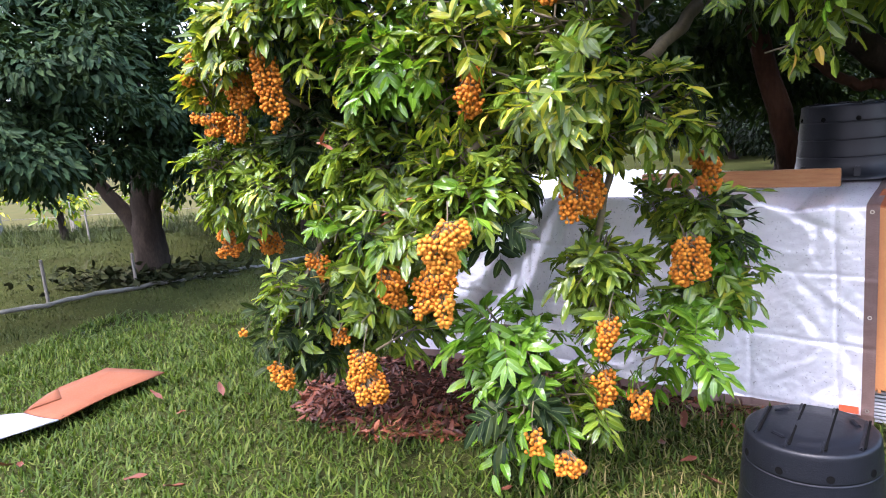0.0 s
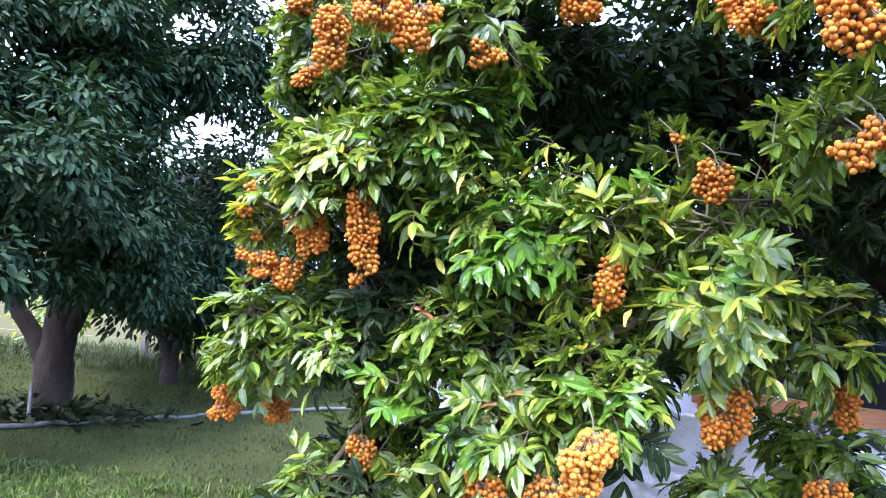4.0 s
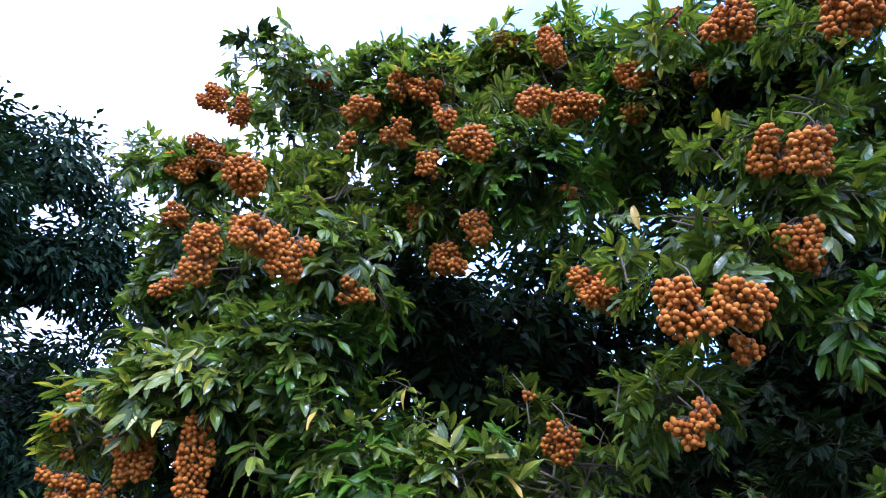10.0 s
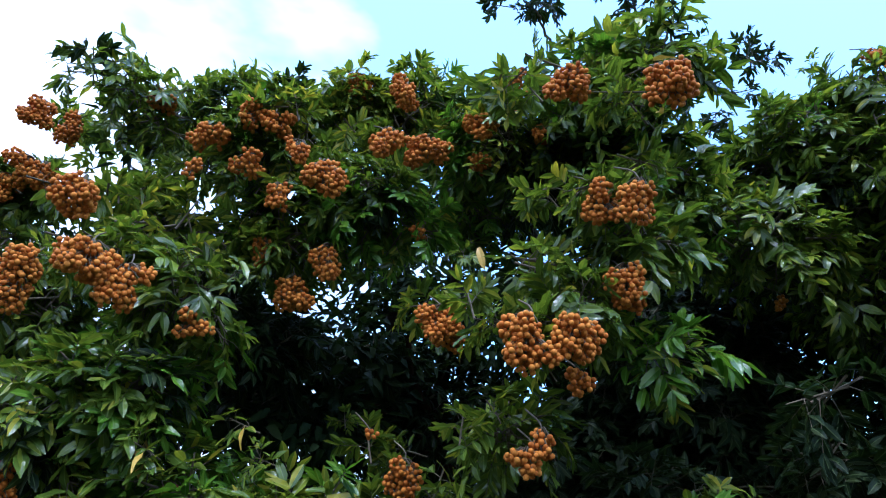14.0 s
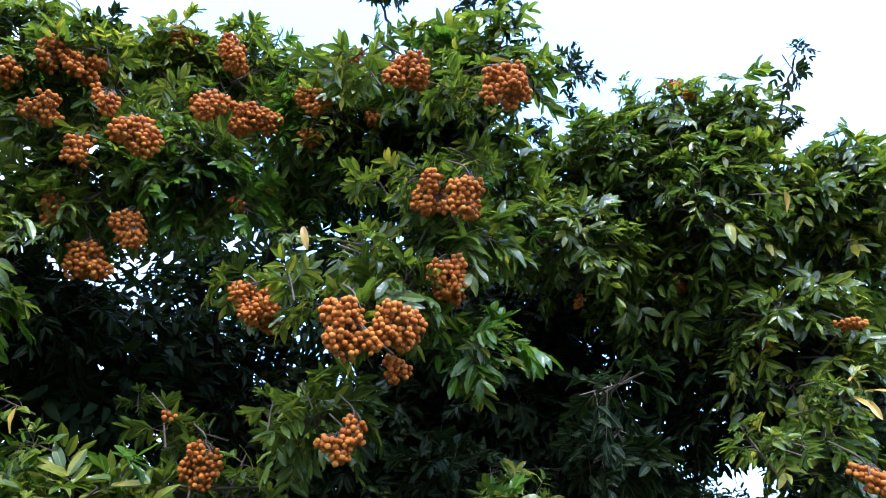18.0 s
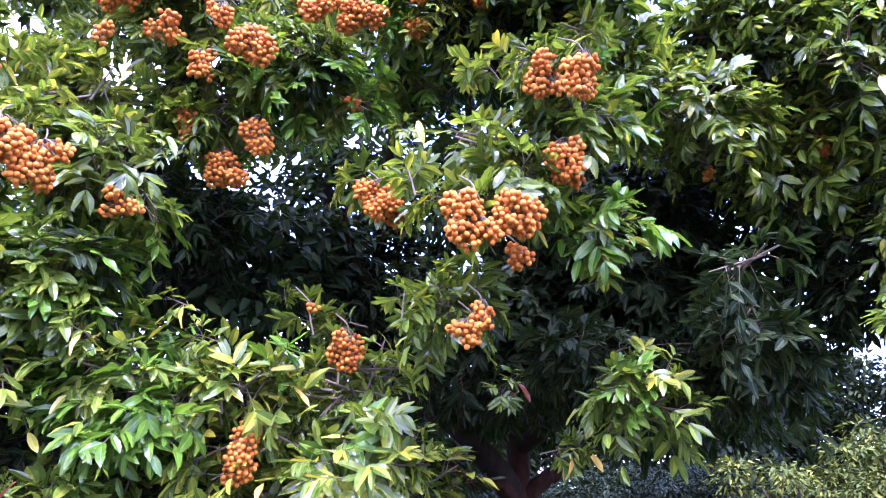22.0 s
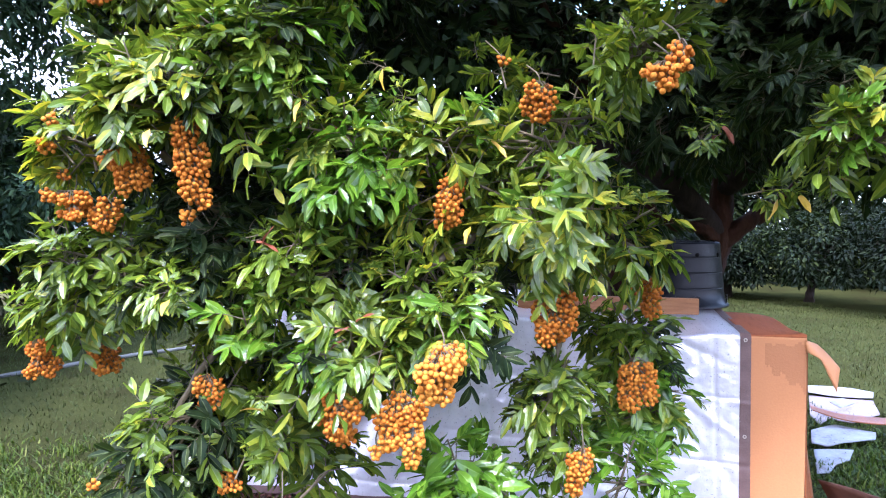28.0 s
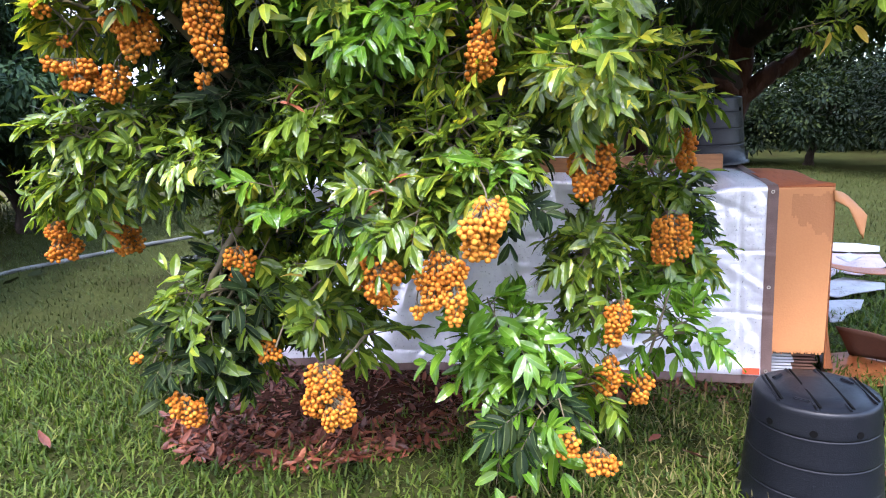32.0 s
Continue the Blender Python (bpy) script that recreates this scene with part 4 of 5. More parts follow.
shade = thing("shade_tree", (-4.3, 7.05, 0), "broad dark-leaved shade tree with a forked trunk on the lawn", "tree")
inv = Matrix.Translation((0, 0, 0))
for name, pts, r0, r1 in (
    ("trunk", [(0, 0, -0.05), (0, 0, 0.5), (0.03, 0, 1.1), (0.05, 0.05, 1.9), (-0.05, 0.15, 3.2)], 0.22, 0.09),
    ("limb", [(-0.05, 0, 0.45), (-0.35, -0.05, 0.95), (-0.65, -0.15, 1.35), (-1.35, -0.25, 1.8), (-2.15, -0.35, 2.3)], 0.10, 0.05),
    ("limb", [(0.05, 0, 0.7), (0.25, 0, 1.2), (0.45, 0.05, 1.7), (0.85, 0.15, 2.4)], 0.11, 0.05),
    ("limb", [(0.2, 0, 1.05), (0.45, -0.1, 1.4), (0.75, -0.15, 1.75), (1.45, -0.15, 2.3)], 0.07, 0.04),
    ("limb", [(0, -0.05, 1.2), (-0.25, -0.15, 1.5), (-0.55, -0.2, 1.75), (-0.95, -0.45, 2.4)], 0.06, 0.04),
    ("limb", [(-0.05, 0.15, 3.0), (0.25, 0.55, 4.2), (0.45, 0.95, 5.2)], 0.09, 0.03),
    ("limb", [(0.05, 0.05, 2.4), (0.75, 0.55, 3.3), (1.55, 1.05, 4.0)], 0.08, 0.03),
):
    line = smooth_line(pts, 6, 0.01, 5)
    k = len(line)
    v, f = tube_arrays(line, [r0 + (r1 - r0) * i / (k - 1) for i in range(k)], 10, 0.08, 3)
    child(name, mesh_from(name, v, f, [M_BARK]), shade, "", inv)
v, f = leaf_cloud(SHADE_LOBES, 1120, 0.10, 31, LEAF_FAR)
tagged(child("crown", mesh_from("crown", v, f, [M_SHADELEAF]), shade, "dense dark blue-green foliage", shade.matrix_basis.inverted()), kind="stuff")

# dark low weeds round its foot, built as loose flat leaves
r = np.random.default_rng(40)
n = 700
pos = np.stack([-4.3 + r.normal(0, 0.6, n), 6.85 + r.normal(0, 0.3, n), 0.03 + np.abs(r.normal(0, 0.04, n))], 1)
v, f = place_many(leaf_template(width=0.5, bend=-0.2, fold=0.3, rows=4), frames_along(pos, r.normal(0, 1, (n, 3)) * (1, 1, 0.4), r.normal(0, 0.5, (n, 3)) + (0, 0, 1), r.uniform(0.08, 0.16, n)))
tagged(new("dead_leaf_heap", mesh_from("dead_leaf_heap", v, f, [M_WEED])), "dark green low weeds round the foot of the shade tree", "dead leaves", kind="stuff")

# pale edging and stakes
line = smooth_line([(-8.5, 3.9, 0.03), (-6.2, 4.7, 0.03), (-4.88, 5.33, 0.03), (-4.21, 6.1, 0.03), (-3.3, 6.95, 0.03), (-2.45, 7.7, 0.03), (-0.8, 9.2, 0.03), (1.5, 11.0, 0.03)], 8, 0.012, 2)
v, f = tube_arrays(line, [0.024] * len(line), 7, 0.15, 1)
tagged(new("lawn_edging", mesh_from("lawn_edging", v, f, [M_PIPE])), "pale weathered pipe edging lying along the lawn", "edging")
for at, h in (((-4.6, 5.66, 0), 0.52), ((-4.13, 6.45, 0), 0.42), ((-8.0, 10.6, 0), 0.6)):
    t = thing("stake", at, "thin grey wooden stake standing at the border", "stake", "border stakes")
    part("post", box((0.028, 0.028, h), (0, 0, h / 2 - 0.03), 0.004), M_STAKE, t)


# ---------------------------------------------------------------- far side: fence, shrubs and orchard
for i in range(10):
    x, y = -21 + i * 1.9, 12.5 - 0.05 * i
    t = thing("fence_post", (x, y, 0), "grey wooden fence post at the field's edge", "fence post", "fence posts")
    part("post", box((0.11, 0.11, 1.35), (0, 0, 0.65), 0.012), M_STAKE, t)
wires = [tube_arrays([(-23, 12.55, z), (-10, 12.2, z - 0.02), (-3.6, 12.0, z)], [0.006] * 3, 4) for z in (0.35, 0.7, 1.05, 1.25)]
v, f = join_arrays(wires)
tagged(new("fence_wire", mesh_from("fence_wire", v, f, [M_STAKE])), "thin wire strung between the fence posts", "fence wire")


def orchard_tree(name, at, wide, high, base, seed, label, leaf=0.2, mat=None, per=300):
    t = thing(name, at, label, "tree" if high > 1.2 else "shrub", "orchard trees" if high > 1.2 else "small shrubs")
    r = np.random.default_rng(seed)
    top = base + high * 0.6
    for k in range(4):
        a = r.uniform(0, 6.28)
        reach = wide * r.uniform(0.2, 0.5)
        line = smooth_line([(0, 0, -0.05), (0.05 * math.cos(a), 0.05 * math.sin(a), base * 0.6 + 0.1), (reach * math.cos(a), reach * math.sin(a), top)], 4, 0.02, seed + k)
        v, f = tube_arrays(line, np.linspace(0.05 * wide + 0.02, 0.02, len(line)), 6, 0.1, k)
        child("trunk" if k == 0 else "limb", mesh_from("limb", v, f, [M_BARK]), t)
    lobes = [(r.uniform(-0.5, 0.5) * wide, r.uniform(-0.5, 0.5) * wide, base + high * r.uniform(0.2, 0.75), wide * r.uniform(0.4, 0.6), high * r.uniform(0.25, 0.4)) for _ in range(6)]
    v, f = leaf_cloud(lobes, per, leaf, seed, LEAF_FAR)
    tagged(child("crown", mesh_from("crown", v, f, [mat or M_FARLEAF]), t), kind="stuff")
    return t


for i in range(13):
    a = radians(18 + i * 5.6)
    d = 15.5 + 1.2 * math.sin(i * 2.3)
    x, y, wide, high, base = d * math.sin(a), d * math.cos(a), 1.75, 1.65 + 0.35 * math.sin(i * 1.7), 0.38
    orchard_tree("orchard_tree", (x, y, 0), wide, high, base, 60 + i, "low orchard tree beyond the lawn, shade put into its dark green", 0.1, M_FARLEAF if i % 3 == 1 else M_FARSHADED, 640)
for i in range(9):
    a = radians(14 + i * 9)
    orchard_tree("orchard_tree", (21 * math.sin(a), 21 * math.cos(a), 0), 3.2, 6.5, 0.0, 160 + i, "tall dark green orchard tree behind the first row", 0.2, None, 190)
# two trees in the sunlit copy of the leaf colour
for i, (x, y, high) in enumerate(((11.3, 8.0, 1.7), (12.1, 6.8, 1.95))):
    orchard_tree("orchard_tree", (x, y, 0), 1.5, high, 0.5, 220 + i, "yellow-green orchard tree beyond the lawn, sunlight put into its colour", 0.12, M_FARLIT, 420)
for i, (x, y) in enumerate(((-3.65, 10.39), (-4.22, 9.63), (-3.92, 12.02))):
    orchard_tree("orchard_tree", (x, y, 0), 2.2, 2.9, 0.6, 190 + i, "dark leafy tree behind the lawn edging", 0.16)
for i, (x, y) in enumerate(((-9.0, 11.2), (-6.9, 11.0), (-11.5, 12.0), (-4.9, 11.3), (-2.6, 11.6), (-14, 12.5))):
    orchard_tree("young_shrub", (x, y, 0), 0.8, 1.0, 0.4, 90 + i, "small sparse pale green shrub near the fence", 0.16, M_LEAF["yellow"], 50)


# ---------------------------------------------------------------- the fruiting tree
FRUIT_LOW = (
    (0.468, 2.23, 1.565, 0.15, 0.19),
    (0.841, 2.23, 1.195, 0.16, 0.21),
    (1.308, 2.44, 1.225, 0.11, 0.16),
    (1.225, 2.38, 0.890, 0.15, 0.21),
    (0.380, 1.96, 1.045, 0.15, 0.19),
    (0.081, 2.22, 0.865, 0.16, 0.16),
    (0.280, 2.16, 0.875, 0.16, 0.17),
    (0.325, 2.12, 0.785, 0.07, 0.13),
    (0.220, 2.18, 0.765, 0.05, 0.05),
    (-0.087, 2.32, 0.460, 0.18, 0.23),
    (-0.270, 2.60, 0.560, 0.09, 0.09),
    (-0.586, 2.56, 0.370, 0.13, 0.14),
    (-0.350, 2.60, 0.875, 0.11, 0.15),
    (0.921, 2.16, 0.655, 0.13, 0.18),
    (0.895, 2.20, 0.455, 0.11, 0.16),
    (1.026, 2.20, 0.370, 0.09, 0.12),
    (0.638, 1.975, 0.345, 0.07, 0.11),
    (0.750, 1.99, 0.252, 0.13, 0.10),
)
FRUIT_LOW_MORE = (
    (0.75, 2.17, 1.90, 0.13, 0.15),
    (0.66, 2.27, 2.06, 0.05, 0.04),
    (-0.71, 2.51, 0.61, 0.04, 0.04),
)
FRUIT_LEFT = (
    (-0.365, 2.36, 1.700, 0.16, 0.33),
    (-0.39, 2.43, 1.51, 0.05, 0.08),
    (-0.572, 2.54, 1.690, 0.15, 0.20),
    (-0.66, 2.55, 1.72, 0.08, 0.08),
    (-0.820, 2.68, 1.560, 0.16, 0.11),
    (-0.71, 2.68, 1.53, 0.10, 0.12),
    (-0.87, 2.64, 1.86, 0.05, 0.05),
    (-0.88, 2.64, 1.765, 0.07, 0.06),
    (-0.84, 2.67, 1.665, 0.04, 0.05),
    (-1.075, 3.13, 0.935, 0.16, 0.17),
    (-0.845, 3.14, 0.940, 0.15, 0.16),
    (-0.31, 2.02, 2.35, 0.17, 0.12),
    (-0.21, 2.06, 2.30, 0.15, 0.15),
    (-0.49, 2.22, 2.32, 0.15, 0.19),
    (0.02, 2.19, 2.28, 0.12, 0.08),
    (-0.68, 2.61, 2.31, 0.12, 0.10),
)
FRUIT_TOP = (
    (0.33, 2.29, 2.52, 0.16, 0.14),
    (0.40, 2.18, 2.61, 0.12, 0.15),
    (0.66, 1.95, 3.04, 0.17, 0.13),
    (0.50, 1.98, 3.05, 0.13, 0.13),
    (0.30, 1.97, 2.81, 0.15, 0.15),
    (0.18, 2.11, 2.78, 0.10, 0.10),
    (0.06, 2.15, 2.90, 0.13, 0.09),
    (-0.10, 2.20, 2.99, 0.15, 0.12),
    (0.04, 2.13, 3.09, 0.12, 0.10),
    (0.13, 2.13, 3.09, 0.11, 0.10),
    (0.21, 2.06, 2.94, 0.09, 0.12),
    (0.58, 2.06, 3.38, 0.15, 0.13),
    (0.44, 2.24, 3.51, 0.13, 0.13),
    (-0.32, 2.44, 3.28, 0.13, 0.10),
    (0.84, 1.89, 3.17, 0.13, 0.11),
    (0.88, 1.96, 3.07, 0.11, 0.07),
    (-0.42, 2.17, 2.61, 0.17, 0.17),
    (-0.83, 2.88, 3.35, 0.16, 0.14),
)
FRUIT_TOP_MORE = (
    (-0.65, 2.76, 3.24, 0.11, 0.16),
    (-0.72, 2.79, 3.00, 0.19, 0.13),
    (-0.84, 2.84, 2.93, 0.15, 0.13),
    (-0.76, 2.72, 2.65, 0.13, 0.09),
    (0.18, 2.30, 2.65, 0.08, 0.13),
    (0.71, 2.11, 2.79, 0.08, 0.05),
    (-0.12, 2.19, 2.84, 0.06, 0.08),
)
FRUIT_RIGHT = (
    (0.76, 1.90, 2.34, 0.16, 0.15),
    (0.76, 1.38, 2.10, 0.14, 0.16),
    (0.88, 1.35, 2.11, 0.15, 0.13),
    (0.92, 1.42, 2.04, 0.08, 0.07),
    (1.07, 1.38, 2.33, 0.13, 0.15),
    (0.97, 1.35, 2.56, 0.13, 0.14),
    (1.00, 1.20, 2.49, 0.12, 0.14),
    (0.84, 1.31, 2.91, 0.15, 0.12),
    (0.99, 1.05, 2.77, 0.14, 0.14),
    (0.91, 1.75, 3.34, 0.10, 0.10),
    (0.95, 1.80, 3.28, 0.09, 0.10),
    (1.07, 1.82, 3.19, 0.09, 0.09),
    (0.90, 1.56, 1.92, 0.09, 0.08),
    (0.88, 1.59, 1.87, 0.12, 0.08),
    (2.05, 1.71, 2.66, 0.06, 0.07),
    (2.34, 1.42, 2.74, 0.07, 0.10),
    (2.48, 0.88, 2.41, 0.12, 0.04),
    (2.48, 1.18, 2.41, 0.07, 0.07),
)
FRUIT_RIGHT_MORE = (
    (2.01, 0.79, 1.82, 0.10, 0.08),
    (2.16, 1.18, 3.53, 0.08, 0.07),
    (2.22, 1.15, 3.49, 0.05, 0.05),
)
LEAVES_LOW = (
    (0.15, 2.38, 1.73, 0.28, 0.22, 'young'),
    (0.04, 2.54, 1.33, 0.34, 0.25, 'green'),
    (0.48, 2.28, 1.69, 0.29, 0.23, 'yellow'),
    (0.49, 2.28, 1.32, 0.29, 0.16, 'green'),
    (0.77, 2.23, 1.80, 0.26, 0.24, 'green'),
    (0.91, 2.25, 1.51, 0.34, 0.20, 'yellow'),
    (0.18, 2.35, 1.08, 0.26, 0.16, 'green'),
    (0.46, 2.27, 1.18, 0.19, 0.12, 'green'),
    (1.09, 2.28, 1.41, 0.21, 0.15, 'green'),
    (1.19, 2.37, 1.09, 0.16, 0.16, 'green'),
    (1.18, 2.30, 0.79, 0.18, 0.16, 'green'),
    (0.91, 2.39, 0.86, 0.17, 0.17, 'green'),
    (1.30, 2.56, 1.08, 0.12, 0.12, 'green'),
    (1.38, 2.58, 0.96, 0.10, 0.11, 'young'),
    (1.35, 2.54, 0.80, 0.11, 0.12, 'green'),
    (1.25, 2.52, 0.71, 0.11, 0.10, 'young'),
)
LEAVES_HANG = (
    (0.54, 2.30, 0.62, 0.17, 0.18, 'young'),
    (0.65, 2.23, 0.40, 0.23, 0.19, 'young'),
    (0.79, 2.07, 0.32, 0.18, 0.14, 'green'),
    (1.10, 2.21, 0.58, 0.14, 0.13, 'young'),
    (0.01, 2.40, 0.60, 0.16, 0.14, 'green'),
    (-0.52, 2.69, 0.56, 0.17, 0.17, 'dark'),
    (-0.37, 2.72, 0.79, 0.27, 0.20, 'green'),
    (-0.58, 2.72, 0.94, 0.19, 0.13, 'green'),
    (-0.13, 2.65, 0.70, 0.15, 0.15, 'green'),
    (-0.20, 2.45, 1.07, 0.17, 0.14, 'young'),
)
LEAVES_BEHIND = (
    (-0.26, 3.02, 0.92, 0.18, 0.15, 'green'),
    (-0.36, 3.02, 0.78, 0.18, 0.16, 'dark'),
    (-0.27, 3.05, 0.62, 0.14, 0.13, 'dark'),
    (-0.40, 3.00, 0.46, 0.14, 0.11, 'green'),
    (0.04, 2.95, 0.60, 0.10, 0.11, 'green'),
    (-0.05, 2.90, 0.93, 0.14, 0.10, 'green'),
)
LEAVES_LEFT = (
    (-0.42, 2.49, 1.90, 0.32, 0.23, 'yellow'),
    (-0.77, 2.68, 1.79, 0.21, 0.23, 'yellow'),
    (-0.73, 2.81, 1.36, 0.31, 0.18, 'green'),
    (-0.39, 2.66, 1.24, 0.27, 0.18, 'green'),
    (-0.90, 2.96, 1.19, 0.18, 0.11, 'green'),
    (-1.04, 3.16, 1.11, 0.17, 0.10, 'green'),
    (-0.29, 2.69, 1.43, 0.24, 0.20, 'dark'),
    (-0.15, 2.42, 2.09, 0.25, 0.19, 'young'),
    (-0.45, 2.53, 2.04, 0.32, 0.24, 'yellow'),
    (-0.12, 2.35, 2.09, 0.22, 0.18, 'green'),
    (-0.01, 2.39, 2.44, 0.29, 0.17, 'green'),
)
# some lobes take the paler leaf, for the brighter light high up
LEAVES_TOP = (
    (-0.40, 2.34, 2.58, 0.28, 0.21, 'yellow'),
    (-0.75, 2.75, 3.10, 0.32, 0.22, 'green'),
    (-0.44, 2.57, 3.32, 0.37, 0.16, 'green'),
    (-0.04, 2.38, 3.14, 0.31, 0.19, 'green'),
    (-0.12, 2.31, 2.70, 0.32, 0.19, 'yellow'),
    (0.29, 2.34, 2.81, 0.27, 0.20, 'green'),
    (0.20, 2.15, 3.11, 0.24, 0.18, 'yellow'),
    (0.56, 2.22, 3.41, 0.32, 0.17, 'yellow'),
    (0.63, 2.14, 2.85, 0.28, 0.17, 'young'),
    (0.93, 1.99, 3.22, 0.25, 0.18, 'yellow'),
    (0.48, 2.20, 2.99, 0.24, 0.18, 'green'),
    (1.01, 2.31, 3.11, 0.25, 0.18, 'green'),
    (-0.82, 2.98, 3.02, 0.20, 0.14, 'green'),
    (0.27, 2.63, 2.44, 0.25, 0.16, 'dark'),
    (1.04, 1.81, 3.92, 0.085, 0.05, 'dark'),
    (0.95, 1.87, 3.90, 0.08, 0.05, 'dark'),
    (1.12, 1.78, 3.90, 0.08, 0.05, 'dark'),
    (1.38, 1.56, 3.91, 0.085, 0.05, 'dark'),
    (1.32, 1.63, 3.90, 0.08, 0.05, 'dark'),
    (1.45, 1.54, 3.88, 0.08, 0.06, 'dark'),
    (-0.70, 2.82, 2.93, 0.24, 0.18, 'green'),
    (-0.69, 2.84, 2.64, 0.22, 0.17, 'green'),
    (-0.50, 2.78, 2.47, 0.24, 0.16, 'green'),
    (-0.66, 2.82, 3.22, 0.22, 0.16, 'green'),
    (-0.74, 2.95, 2.47, 0.14, 0.12, 'green'),
    (-0.54, 2.76, 3.38, 0.22, 0.14, 'green'),
    (-0.02, 2.45, 3.38, 0.24, 0.14, 'green'),
    (0.23, 2.40, 3.42, 0.22, 0.14, 'green'),
    (0.47, 2.34, 3.50, 0.20, 0.13, 'yellow'),
    (0.72, 2.28, 3.62, 0.18, 0.14, 'green'),
    (0.88, 2.34, 3.58, 0.18, 0.14, 'green'),
    (-1.06, 3.06, 3.05, 0.12, 0.08, 'green'),
    (-0.28, 2.52, 2.84, 0.22, 0.14, 'green'),
    (-0.36, 2.56, 3.02, 0.22, 0.13, 'green'),
    (-0.52, 2.66, 2.92, 0.18, 0.13, 'yellow'),
)
LEAVES_RIGHT = (
    (1.09, 1.63, 3.36, 0.24, 0.18, 'green'),
    (1.28, 1.38, 3.29, 0.21, 0.17, 'green'),
    (1.05, 1.38, 2.80, 0.23, 0.12, 'green'),
    (0.89, 1.62, 2.47, 0.20, 0.12, 'green'),
    (1.19, 1.47, 2.57, 0.18, 0.14, 'green'),
    (1.30, 1.57, 2.27, 0.16, 0.12, 'young'),
    (1.01, 1.52, 2.31, 0.15, 0.11, 'green'),
    (1.24, 1.79, 3.23, 0.20, 0.15, 'green'),
    (1.42, 1.65, 3.15, 0.20, 0.15, 'green'),
    (1.19, 1.96, 3.16, 0.20, 0.15, 'dark'),
    (1.34, 1.69, 3.33, 0.20, 0.15, 'green'),
    (1.37, 1.81, 3.01, 0.20, 0.15, 'dark'),
    (1.49, 1.62, 2.94, 0.20, 0.15, 'green'),
    (0.89, 1.79, 2.12, 0.14, 0.10, 'green'),
    (0.98, 1.88, 2.04, 0.11, 0.07, 'green'),
    (1.63, 1.29, 2.14, 0.16, 0.11, 'dark'),
    (1.72, 1.39, 1.97, 0.15, 0.11, 'dark'),
    (1.54, 1.66, 1.77, 0.16, 0.13, 'green'),
    (1.67, 2.07, 1.98, 0.22, 0.13, 'dark'),
)
LEAVES_FAR = (
    (2.31, 1.28, 3.47, 0.23, 0.16, 'green'),
    (2.44, 1.08, 3.43, 0.20, 0.16, 'green'),
    (2.22, 1.50, 3.43, 0.19, 0.12, 'green'),
    (2.17, 1.55, 3.27, 0.40, 0.24, 'green'),
    (2.39, 1.21, 3.24, 0.32, 0.22, 'green'),
    (2.39, 1.26, 3.01, 0.43, 0.33, 'green'),
    (2.85, 1.00, 3.03, 0.36, 0.22, 'green'),
    (1.96, 1.64, 2.89, 0.36, 0.26, 'green'),
    (2.42, 0.79, 3.57, 0.07, 0.05, 'dark'),
    (2.54, 0.92, 3.36, 0.07, 0.05, 'dark'),
    (2.69, 1.18, 2.47, 0.43, 0.28, 'green'),
    (2.60, 1.16, 2.01, 0.26, 0.16, 'green'),
    (2.49, 1.57, 2.76, 0.40, 0.29, 'green'),
    (3.18, 1.00, 2.83, 0.30, 0.39, 'green'),
    (1.86, 1.69, 3.93, 0.085, 0.06, 'dark'),
    (1.90, 1.79, 3.82, 0.085, 0.06, 'dark'),
    (2.02, 1.58, 3.86, 0.085, 0.06, 'dark'),
    (2.05, 1.71, 3.75, 0.085, 0.06, 'dark'),
    (2.04, 1.83, 3.67, 0.085, 0.06, 'dark'),
    (2.07, 1.58, 3.82, 0.085, 0.06, 'dark'),
    (2.70, 0.82, 3.15, 0.18, 0.14, 'green'),
    (2.80, 0.74, 3.04, 0.16, 0.11, 'green'),
    (2.58, 0.94, 3.06, 0.16, 0.12, 'green'),
    # shaded interior of this side, put into the dark leaf colour
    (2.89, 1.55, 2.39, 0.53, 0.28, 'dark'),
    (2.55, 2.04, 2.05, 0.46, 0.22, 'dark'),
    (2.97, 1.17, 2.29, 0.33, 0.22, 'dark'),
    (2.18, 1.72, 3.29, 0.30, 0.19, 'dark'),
)
# hollow of the crown: the dark leaf colour carries its shade
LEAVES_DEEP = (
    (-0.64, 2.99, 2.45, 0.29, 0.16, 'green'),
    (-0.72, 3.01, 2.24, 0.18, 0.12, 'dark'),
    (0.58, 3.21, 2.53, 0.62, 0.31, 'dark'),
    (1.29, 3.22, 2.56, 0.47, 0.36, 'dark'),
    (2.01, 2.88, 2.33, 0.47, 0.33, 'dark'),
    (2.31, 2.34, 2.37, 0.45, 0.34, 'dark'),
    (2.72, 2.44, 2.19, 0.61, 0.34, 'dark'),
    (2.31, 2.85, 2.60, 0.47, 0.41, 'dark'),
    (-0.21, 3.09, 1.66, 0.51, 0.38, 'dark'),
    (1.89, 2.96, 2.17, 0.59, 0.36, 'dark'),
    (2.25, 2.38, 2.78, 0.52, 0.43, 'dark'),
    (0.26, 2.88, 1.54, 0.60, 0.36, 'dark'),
)
